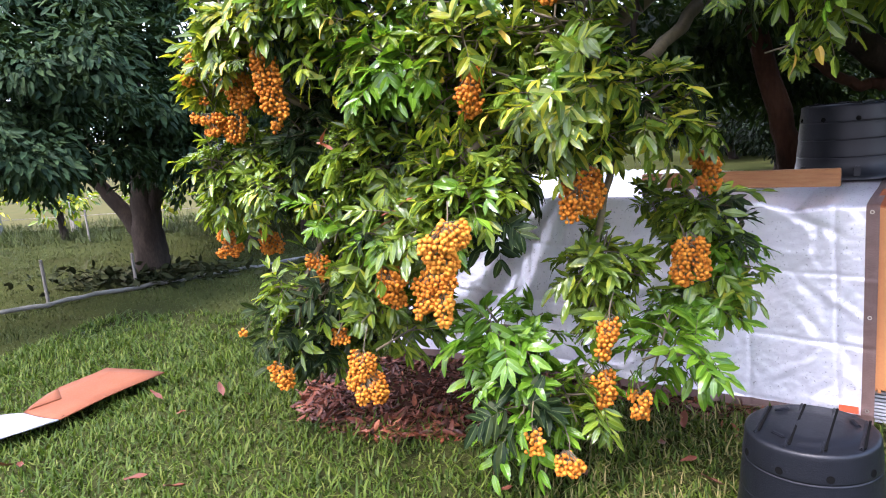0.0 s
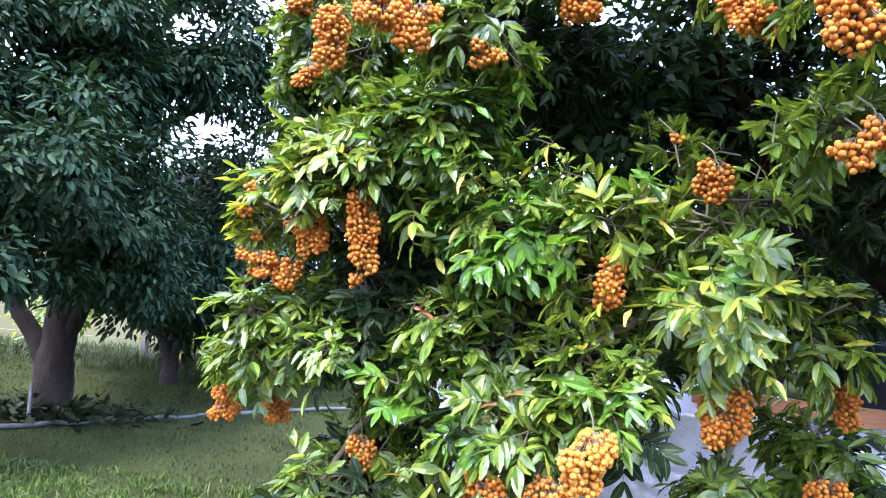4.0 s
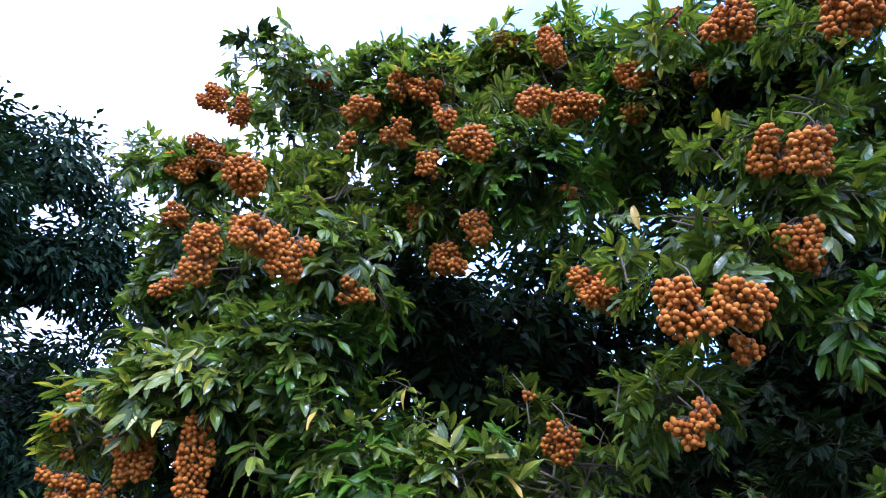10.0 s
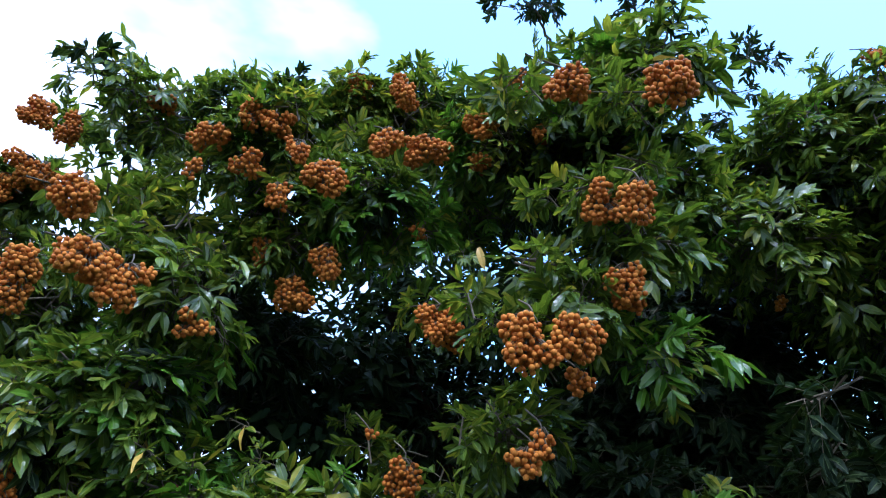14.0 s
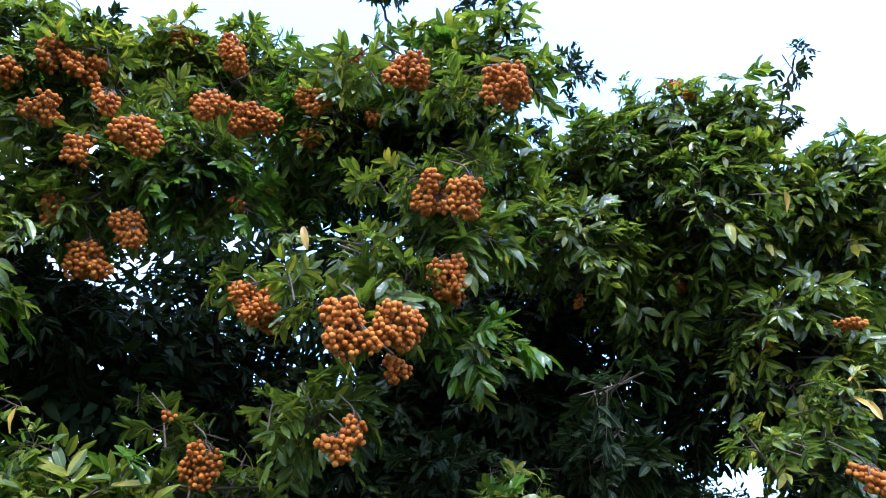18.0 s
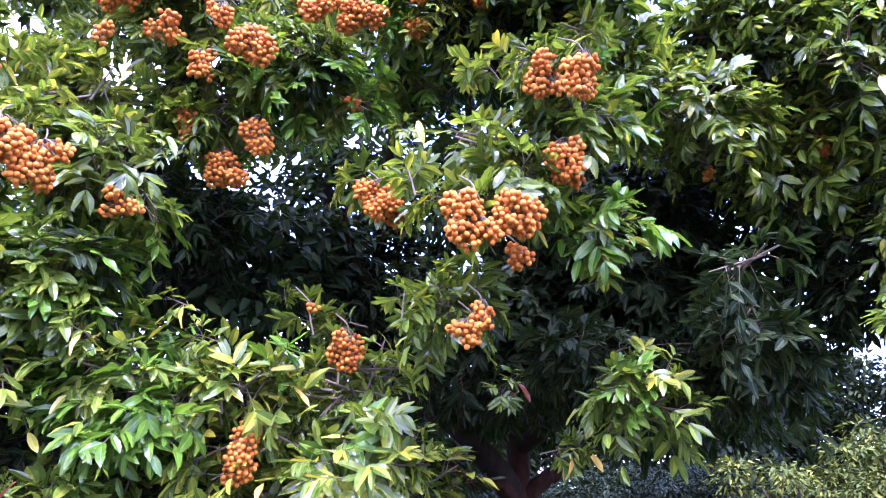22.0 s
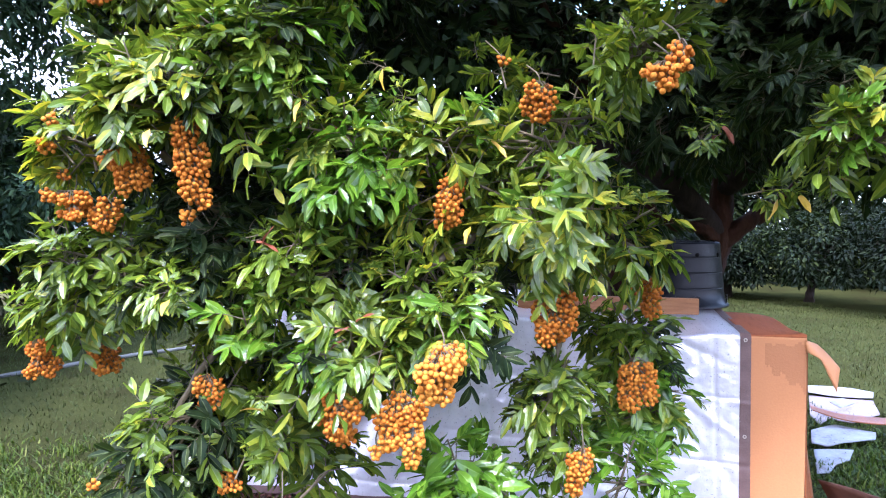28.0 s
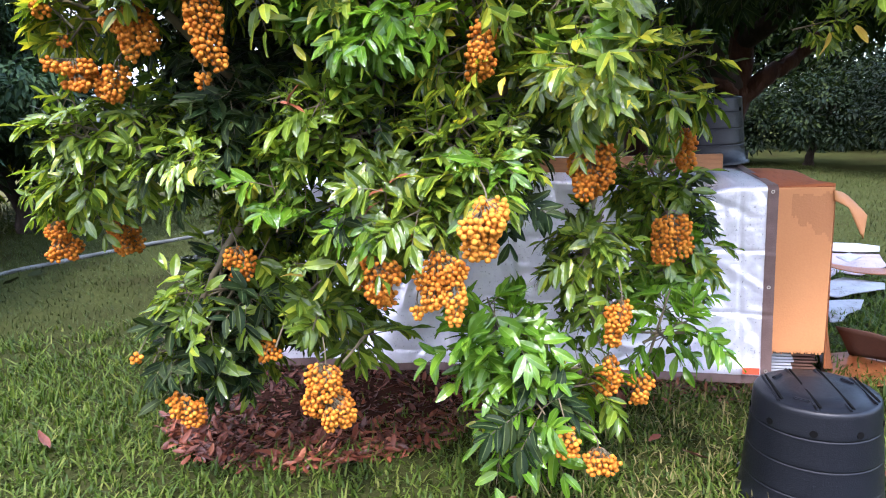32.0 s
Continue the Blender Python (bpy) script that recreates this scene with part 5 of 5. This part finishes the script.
TURNED = (
    (-0.47, 2.22, 1.78, -35.00, 167.00),
    (-0.04, 2.24, 1.89, -69.00, 191.00),
    (-0.14, 2.20, 0.91, 27.00, 129.00),
    (0.24, 2.20, 2.00, -72.00, 107.00),
    (0.82, 1.76, 2.47, -90.00, 192.00),
    (1.09, 1.62, 2.44, 45.00, 164.00),
    (0.78, 1.73, 2.55, -80.00, 146.00),
    (2.34, 0.89, 2.18, 38.00, 227.00),
    (2.36, 0.86, 2.14, -3.00, 160.00),
    (2.36, 0.86, 2.11, -51.00, 117.00),
    (2.35, 0.90, 2.13, -28.00, 144.00),
    (1.47, 1.92, 1.59, -89.00, 254.00),
    (1.52, 1.88, 1.59, -29.00, 159.00),
    (-0.02, 2.14, 1.87, -46.00, 132.00),
    (-0.42, 2.24, 1.26, -16.00, 164.00),
    (-0.02, 2.29, 1.90, 65.00, 185.00),
    (2.09, 0.83, 2.78, -73.00, 245.00),
    (1.26, 1.41, 3.30, -9.00, 261.00),
    (1.04, 1.17, 2.97, 4.00, 219.00),
    (0.53, 2.20, 1.49, -32.00, 135.00),
    (0.59, 2.17, 1.77, -32.00, 211.00),
    (1.13, 1.23, 2.86, -24.00, 112.00),
)
PALE = (
    (1.25, 1.47, 2.47, 45.00, 166.00),
    (0.66, 2.16, 1.68, -94.00, 164.00),
    (0.61, 2.17, 1.68, 51.00, 270.00),
    (1.04, 1.69, 2.38, -16.00, 220.00),
    (0.10, 1.96, 2.42, -46.00, 195.00),
    (-0.06, 2.27, 1.37, 13.00, 243.00),
    (0.75, 2.13, 1.38, -22.00, 200.00),
    (0.62, 2.17, 1.36, 20.00, 131.00),
    (0.32, 2.23, 1.77, -36.00, 168.00),
    (0.34, 2.21, 1.90, -29.00, 101.00),
    (0.77, 2.11, 1.73, -75.00, 101.00),
    (0.82, 2.11, 1.49, 23.00, 250.00),
    (0.54, 2.19, 1.31, -24.00, 222.00),
)
RUSTY = (
    (0.15, 2.25, 1.17, 41.00, 255.00),
    (0.08, 2.25, 1.14, 25.00, 269.00),
    (0.12, 2.24, 1.12, -8.00, 127.00),
    (0.24, 2.22, 1.06, -45.00, 107.00),
    (0.10, 2.25, 1.80, 10.00, 141.00),
    (-0.14, 2.27, 1.43, 67.00, 251.00),
    (1.31, 2.02, 1.78, 17.00, 160.00),
    (1.45, 2.18, 1.85, -48.00, 181.00),
    (2.33, 0.97, 2.09, 16.00, 240.00),
    (-0.16, 2.27, 1.44, -13.00, 252.00),
)
BACK_LOBES = (
    (0.55, 3.79, 2.73, 0.99, 0.49),
    (1.50, 3.58, 2.89, 0.78, 0.61),
    (2.39, 2.92, 3.14, 0.88, 0.68),
    (2.94, 2.48, 3.22, 0.69, 0.69),
    (-0.08, 3.48, 3.29, 0.74, 0.23),
    (0.86, 3.35, 3.53, 0.66, 0.26),
    (1.79, 2.48, 3.92, 0.55, 0.29),
    (0.34, 3.61, 2.18, 1.01, 0.34),
    (2.33, 3.63, 2.36, 0.94, 0.44),
    (2.65, 3.11, 2.30, 0.69, 0.38),
    (3.19, 2.07, 3.29, 0.80, 0.38),
    (3.64, 1.55, 2.88, 0.62, 0.35),
    (-0.09, 3.30, 1.49, 0.68, 0.30),
    (3.25, 3.50, 2.08, 0.50, 0.19),
    (3.38, 3.90, 2.04, 0.42, 0.22),
    (3.62, 3.70, 1.92, 0.42, 0.20),
    (3.86, 3.46, 1.98, 0.45, 0.22),
    (4.05, 3.22, 2.10, 0.42, 0.24),
    (-0.52, 3.38, 2.95, 0.37, 0.15),
    (3.10, 2.96, 2.59, 1.02, 0.47),
    (2.09, 5.16, 1.71, 0.78, 0.42),
    (1.51, 4.83, 2.01, 0.47, 0.26),
    (2.57, 5.24, 1.38, 0.53, 0.24),
    (1.45, 4.40, 2.02, 0.75, 0.40),
    (1.95, 4.75, 2.05, 0.70, 0.40),
    (2.55, 4.85, 1.95, 0.60, 0.35),
)

tree = thing("longan_tree", (2.75, 4.35, 0), "large longan tree laden with tan fruit clusters and glossy green leaves", "tree")
tree_inv = tree.matrix_basis.inverted()


def limb(name, points, r0, r1, mat=M_BARK, seed=1, label=""):
    line = smooth_line(points, 6, 0.008, seed)
    n = len(line)
    v, f = tube_arrays(line, [r0 + (r1 - r0) * (i / (n - 1)) ** 0.8 for i in range(n)], 9, 0.07, seed)
    return child(name, mesh_from(name, v, f, [mat]), tree, label, tree_inv)


limb("trunk", [(2.60, 4.34, -0.05), (2.64, 4.3, 0.6), (2.73, 4.24, 1.1), (2.81, 4.2, 1.42), (2.83, 4.2, 1.9), (2.7, 4.1, 2.5), (2.5, 3.9, 3.2)], 0.15, 0.045, M_REDBARK, 1, "reddish-brown rough trunk")
limb("limb", [(2.80, 4.2, 1.36), (2.96, 4.1, 1.53), (3.09, 4.1, 1.59), (3.26, 4.1, 1.70), (3.42, 4.0, 1.92), (3.6, 3.8, 2.3)], 0.068, 0.03, M_REDBARK, 28, "reddish-brown spreading limb")
limb("limb", [(2.80, 4.2, 1.34), (2.68, 4.1, 1.46), (2.54, 4.1, 1.50), (2.38, 4.1, 1.52), (2.1, 4.0, 1.7)], 0.052, 0.025, M_REDBARK, 29, "reddish-brown spreading limb")
limb("stem", [(2.45, 4.45, -0.05), (2.24, 4.32, 0.5), (2.10, 4.22, 1.1), (1.95, 4.2, 1.68), (1.72, 4.1, 2.4)], 0.11, 0.05, M_REDBARK, 27, "reddish-brown leaning stem")
limb("limb", [(2.80, 4.22, 1.45), (2.3, 4.0, 1.8), (1.6, 3.75, 2.1), (1.21, 3.46, 2.45), (0.95, 3.1, 2.9)], 0.10, 0.03, M_BARK, 2)
limb("limb", [(1.45, 3.65, 2.2), (0.9, 3.4, 2.45), (0.46, 3.1, 2.58), (0.0, 2.8, 2.75), (-0.4, 2.6, 2.9)], 0.05, 0.015, M_BARK, 3)
limb("limb", [(1.45, 3.65, 2.2), (0.8, 3.5, 1.75), (0.2, 3.1, 1.5), (-0.2, 2.85, 1.45), (-0.5, 2.6, 1.75)], 0.05, 0.014, M_TWIG, 4)
limb("limb", [(0.1, 3.05, 1.47), (-0.15, 2.9, 1.25), (-0.35, 2.75, 1.0), (-0.5, 2.7, 0.75)], 0.028, 0.01, M_TWIG, 5)
limb("limb", [(1.6, 3.72, 2.1), (1.3, 3.2, 1.8), (1.0, 2.75, 1.6), (0.7, 2.45, 1.5), (0.4, 2.3, 1.35)], 0.04, 0.012, M_TWIG, 6)
limb("limb", [(1.15, 2.95, 1.68), (1.05, 2.6, 1.45), (0.95, 2.4, 1.2), (0.88, 2.36, 0.9), (0.9, 2.3, 0.55)], 0.022, 0.009, M_TWIG, 7)
limb("limb", [(2.81, 4.2, 1.9), (2.3, 3.5, 2.4), (1.9, 2.8, 2.6), (1.6, 2.3, 2.65), (1.4, 1.9, 2.8)], 0.07, 0.014, M_BARK, 8)
limb("limb", [(2.76, 4.15, 2.2), (2.0, 3.3, 2.9), (1.5, 2.6, 3.2), (1.1, 2.1, 3.3)], 0.06, 0.014, M_BARK, 9)
limb("limb", [(2.83, 4.2, 1.75), (2.95, 3.4, 2.1), (2.7, 2.6, 2.1), (2.3, 1.9, 2.2)], 0.07, 0.014, M_BARK, 10)
limb("limb", [(2.82, 4.2, 1.85), (3.3, 3.2, 2.6), (3.2, 2.2, 2.9), (2.9, 1.5, 2.9)], 0.07, 0.014, M_BARK, 11)
limb("limb", [(1.21, 3.46, 2.45), (1.15, 3.3, 2.0), (1.1, 3.2, 1.6)], 0.025, 0.01, M_BARK, 12)
limb("limb", [(1.4, 3.6, 2.25), (1.3, 3.2, 2.75), (1.2, 2.9, 3.2), (1.0, 2.6, 3.5)], 0.045, 0.012, M_BARK, 13)
limb("limb", [(2.63, 1.15, 3.20), (2.56, 1.01, 3.30), (2.49, 0.87, 3.45), (2.44, 0.78, 3.55), (2.40, 0.73, 3.61)], 0.008, 0.003, M_TWIG, 21)
limb("limb", [(2.58, 1.03, 3.26), (2.51, 0.92, 3.32), (2.46, 0.83, 3.33)], 0.006, 0.003, M_TWIG, 22)

limb("limb", [(1.26, 1.98, 3.66), (1.18, 1.91, 3.77), (1.10, 1.86, 3.85), (1.05, 1.82, 3.90)], 0.010, 0.004, M_TWIG, 23)
limb("limb", [(1.46, 1.71, 3.76), (1.43, 1.63, 3.84), (1.38, 1.57, 3.91)], 0.010, 0.004, M_TWIG, 24)
limb("limb", [(1.46, 3.35, 2.20), (0.93, 3.10, 2.43), (0.51, 2.85, 2.52), (0.20, 2.70, 2.62)], 0.040, 0.014, M_REDBARK, 25)
limb("limb", [(1.41, 3.30, 2.25), (1.23, 3.10, 2.40), (1.06, 2.95, 2.48), (0.94, 2.80, 2.67)], 0.035, 0.012, M_REDBARK, 26)

# leafy shoots: six shapes for each lift, shared by all the shoots
rng = np.random.default_rng(11)
SHOOTS = {}
for lift in (-25, 12, 60):
    for k in range(6):
        leaves, stalks = spray_arrays(rng, lift, fronds=int(rng.integers(5, 8)), pairs=int(rng.integers(3, 5)))
        SHOOTS[lift, k] = leaves, stalks
SHOOTS_REST = {}
for lift, k in SHOOTS:
    SHOOTS_REST[lift, k] = spray_arrays(rng, lift, fronds=int(rng.integers(5, 8)), pairs=int(rng.integers(3, 5)), shapes=LEAF_REST)
SHOOT_MESH = {}
for key, (leaves, stalks) in SHOOTS.items():
    v, f = join_arrays([leaves, stalks])
    index = np.r_[np.zeros(len(leaves[1])), np.ones(len(stalks[1]))]
    for kind in M_LEAF:
        SHOOT_MESH[key, kind] = mesh_from("leaf_spray", v, f, [M_LEAF[kind], M_TWIG], index, crease=len(leaves[0]), leaf_runs=[(0, len(leaves[0]), 6)])

BUNCHES = FRUIT_LOW + FRUIT_LOW_MORE + FRUIT_LEFT + FRUIT_TOP + FRUIT_TOP_MORE + FRUIT_RIGHT + FRUIT_RIGHT_MORE
HANG = np.array([(x, y, z) for x, y, z, wide, high in BUNCHES])
HANG_R = np.array([(wide, high) for x, y, z, wide, high in BUNCHES])


OPEN_LAWN = [np.array([x, 0.0, 1.5]) for x in (-0.05, 0.55)]  # the fruit hangs out towards the open lawn


def smothers(p):
    """Whether a shoot here would grow round a bunch, on its outer side."""
    for spot in OPEN_LAWN:
        out = spot - HANG
        out = out / np.linalg.norm(out, axis=1, keepdims=True)
        rel = p - HANG
        ahead = (rel * out).sum(1)
        aside = rel - out * ahead[:, None]
        rise = aside[:, 2]
        aside = np.linalg.norm(aside[:, :2], axis=1)
        if ((ahead > 0.0) & (ahead < 0.9) & (aside < HANG_R[:, 0] * 0.5 + 0.15) & (rise < HANG_R[:, 1] * 0.5 + 0.10) & (rise > -HANG_R[:, 1] * 0.5 - 0.15)).any():
            return True
    return False


PLACES = []


def grow(lobes, thick, leaf_size, rng):
    """Leafy shoots over the outside of each lobe."""
    for x, y, z, wide, high, kind in lobes:
        area = wide * high
        n = int(max(7 if wide > 0.09 else 2, area * 430 * thick))
        small = int(wide < 0.09)
        wide, high = max(0.08, wide - 0.07), max(0.06, high - 0.06)
        deep = 0.8 * wide
        for i in range(n):
            u = 1 - 2 * (i + 0.5) / n
            a = 2.39996 * i + x * 7
            out = np.array([math.cos(a) * math.sqrt(1 - u * u), math.sin(a) * math.sqrt(1 - u * u), u])
            out += rng.normal(0, 0.18, 3)
            out /= np.linalg.norm(out)
            k = rng.uniform(0.55, 0.95)
            p = np.array([x, y, z]) + out * np.array([wide, deep, high]) * k
            if smothers(p):
                continue
            lift = 60 if out[2] > 0.55 else 12 if out[2] > -0.35 else -25
            kind_here = kind
            roll = rng.random()
            if roll < 0.28 and kind != "dark":
                kind_here = ("green", "yellow", "young", "dark")[int(rng.integers(0, 4))]
            turn = math.degrees(math.atan2(-out[0], out[1])) + rng.normal(0, 25)
            PLACES.append((p, lift, int(rng.integers(0, 6)), kind_here, turn, rng.normal(0, 14), leaf_size * rng.uniform(0.72, 1.08) * (1 if small == 0 else 0.6)))


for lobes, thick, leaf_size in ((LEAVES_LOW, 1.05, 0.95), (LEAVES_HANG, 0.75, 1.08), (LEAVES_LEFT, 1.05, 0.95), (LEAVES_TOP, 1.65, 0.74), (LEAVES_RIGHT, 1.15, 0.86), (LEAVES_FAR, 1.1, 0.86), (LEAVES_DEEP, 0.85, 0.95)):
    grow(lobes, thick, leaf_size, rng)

# the leaves that have turned sit at the ends of small shoots
for x, y, z, tilt, turn in TURNED + PALE + RUSTY:
    close = smothers(np.array([x, y, z]))
    PLACES.append((np.array([x, y + (0.11 if close else 0.07), z + 0.02]), 12, int(rng.integers(0, 6)), "green", turn, 0.0, 0.34 if close else 0.5))

# every bunch hangs from a leafy shoot
for x, y, z, wide, high in BUNCHES:
    for k in range(3 if wide > 0.09 else 1):
        side = rng.uniform(-1, 1)
        p = np.array([x + side * (wide * 0.5 + 0.05), y + rng.uniform(0.18, 0.28), z + high * rng.uniform(0.5, 0.65) + 0.08])
        PLACES.append((p, 12 if k else 60, int(rng.integers(0, 6)), ("green", "yellow", "green")[k], -math.degrees(math.atan2(x + side * 1.5, -1)) + 180, 0.0, rng.uniform(0.5, 0.72) * (1 if wide > 0.09 else 0.6)))

grow(LEAVES_BEHIND, 0.75, 1.08, np.random.default_rng(15))

# the shoots on the near face of the crown are parts of their own; those behind them are joined
near = sorted(range(len(PLACES)), key=lambda i: PLACES[i][0][1] + 0.25 * abs(PLACES[i][0][0] - 0.6))[:300]
near_set = set(near)
rest = {k: [] for k in M_LEAF}
rest_stalks = []
for i, (p, lift, k, kind, turn, tilt, size) in enumerate(PLACES):
    m = pose(*p, tilt, tilt * 0.6, turn) @ Matrix.Scale(size, 4)
    if i in near_set:
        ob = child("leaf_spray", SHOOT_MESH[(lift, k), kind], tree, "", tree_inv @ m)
        ob["label"] = {"green": "glossy mid-green leaves on a twig", "yellow": "yellow-green leaves on a twig", "young": "fresh bright green leaves on a twig", "dark": "dark green older leaves on a twig, shade put into their colour"}[kind]
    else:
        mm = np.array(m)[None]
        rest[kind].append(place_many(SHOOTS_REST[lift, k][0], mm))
        rest_stalks.append(place_many(SHOOTS_REST[lift, k][1], mm))
chunks, index = [], []
for j, kind in enumerate(rest):
    if rest[kind]:
        c = join_arrays(rest[kind])
        chunks.append(c)
        index.append(np.full(len(c[1]), j))
c = join_arrays(rest_stalks)
chunks.append(c)
index.append(np.full(len(c[1]), len(rest)))
# back foliage, its leaves coloured near black for the shade in the hollow
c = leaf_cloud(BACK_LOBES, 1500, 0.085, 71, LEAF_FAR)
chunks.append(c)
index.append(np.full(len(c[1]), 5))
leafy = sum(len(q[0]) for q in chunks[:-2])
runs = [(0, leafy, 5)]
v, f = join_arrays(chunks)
crown = child("crown", mesh_from("crown", v, f, [*M_LEAF.values(), M_TWIG, M_INNERSHADE], np.concatenate(index), crease=leafy, leaf_runs=runs), tree, "dense inner foliage, shade put into its darkest leaf colours", tree_inv)
tagged(crown, kind="stuff")

# single leaves that have turned
turned_shape = leaf_template(0.078, 0.026, 0.25, 0.35, 7)
turned_mesh = mesh_from("yellow_leaf", *turned_shape, [M_TURNED], crease=999, leaf_runs=[(0, len(turned_shape[0]), 7)])
pale_mesh = mesh_from("pale_leaf", *turned_shape, [M_LEAF["yellow"]], crease=999, leaf_runs=[(0, len(turned_shape[0]), 7)])
red_mesh = mesh_from("red_leaf", *turned_shape, [M_REDLEAF], crease=999, leaf_runs=[(0, len(turned_shape[0]), 7)])
for me, name, label, spots in (
    (turned_mesh, "yellow_leaf", "single leaf turned bright yellow", TURNED),
    (pale_mesh, "pale_leaf", "single pale yellow-green leaf", PALE),
    (red_mesh, "red_leaf", "single dead reddish-brown leaf", RUSTY),
):
    for x, y, z, tilt, turn in spots:
        child(name, me, tree, label, tree_inv @ pose(x, y, z, tilt, 15, turn))

# fruit
ball = bmesh.new()
bmesh.ops.create_icosphere(ball, subdivisions=2, radius=1.0)
BALL = np.array([v.co[:] for v in ball.verts]), np.array([[v.index for v in f.verts] for f in ball.faces])
ball.free()
FRUIT_R = 0.0093
FRUIT_MESH = mesh_from("longan", BALL[0] * FRUIT_R, BALL[1], [M_FRUIT])


FIRST_RIGHT = len(BUNCHES) - len(FRUIT_RIGHT + FRUIT_RIGHT_MORE)


def bunch_points(rng, wide, high):
    """Fruit centres packed in a loose hanging bunch of the given width and height."""
    pts = []
    lobes = [(rng.uniform(-0.4, 0.4) * wide, rng.uniform(-0.25, 0.25) * wide, rng.uniform(-0.36, 0.36) * high, rng.uniform(0.17, 0.27)) for _ in range(9)]
    lobes = [(lx * (0.7 + 0.4 * (lz / high + 0.5)), ly, lz, r) for lx, ly, lz, r in lobes]
    lobes.append((0, 0, 0.15 * high, 0.26))
    tries = int(4200 * max(0.4, wide * high / 0.02))
    for _ in range(tries):
        lx, ly, lz, r = lobes[int(rng.integers(0, len(lobes)))]
        d = rng.normal(0, 1, 3)
        d *= rng.uniform(0.25, 1) / np.linalg.norm(d)
        p = np.array([lx + d[0] * r * wide, ly + d[1] * r * wide, lz + d[2] * r * high])
        if all((q[0] - p[0]) ** 2 + (q[1] - p[1]) ** 2 + (q[2] - p[2]) ** 2 > (1.82 * FRUIT_R) ** 2 for q in pts):
            pts.append(p)
    return np.array(pts)


singles = 0
for i, (x, y, z, wide, high) in enumerate(BUNCHES):
    FRUIT_R = 0.0084 if i < FIRST_RIGHT else 0.0077
    r = np.random.default_rng(500 + i)
    pts = bunch_points(r, wide * 0.97, high * 0.98)
    if len(pts) == 0:
        continue
    top = np.array([r.uniform(-0.02, 0.02), r.uniform(0.0, 0.04), high * 0.5 + 0.015])
    stems = [tube_arrays(smooth_line([top + (r.uniform(-0.03, 0.03), 0.06, 0.05), top, (0, 0, high * 0.15), (0, 0, -high * 0.25)], 3), [0.0026] * 4 + [0.0022] * 3 + [0.002] * 3, 5)]
    for p in pts[:: 2]:
        mid = np.array([p[0] * 0.35, p[1] * 0.35, min(p[2] + 0.035, high * 0.5)])
        stems.append(tube_arrays([mid * (0.6, 0.6, 1), mid, p], [0.0022, 0.0018, 0.0014], 3))
    v, f = join_arrays(stems)
    bunch = child("fruit_stalk", mesh_from("fruit_stalk", v, f, [M_TWIG]), tree, "branching brown stalk of a hanging fruit cluster", tree_inv @ pose(x, y, z))
    # what lies wholly inside the bunch is never seen
    crowd = (np.linalg.norm(pts[:, None] - pts[None], axis=2) < 3.4 * FRUIT_R).sum(1)
    pts = pts[crowd < 19]
    sizes = r.uniform(0.86, 1.1, len(pts))
    if singles + len(pts) <= 310 and y < 2.2:
        singles += len(pts)
        for p, s in zip(pts, sizes):
            child("fruit", FRUIT_MESH, bunch, "", Matrix.Translation(p) @ Matrix.Scale(s, 4))
    else:
        mats = np.zeros((len(pts), 4, 4))
        mats[:, 0, 0] = mats[:, 1, 1] = mats[:, 2, 2] = sizes * FRUIT_R
        mats[:, :3, 3], mats[:, 3, 3] = pts, 1
        v, f = place_many(BALL, mats)
        tagged(child("fruit", mesh_from("fruit", v, f, [M_FRUIT]), bunch, "round tan longan fruit"), kind="stuff")
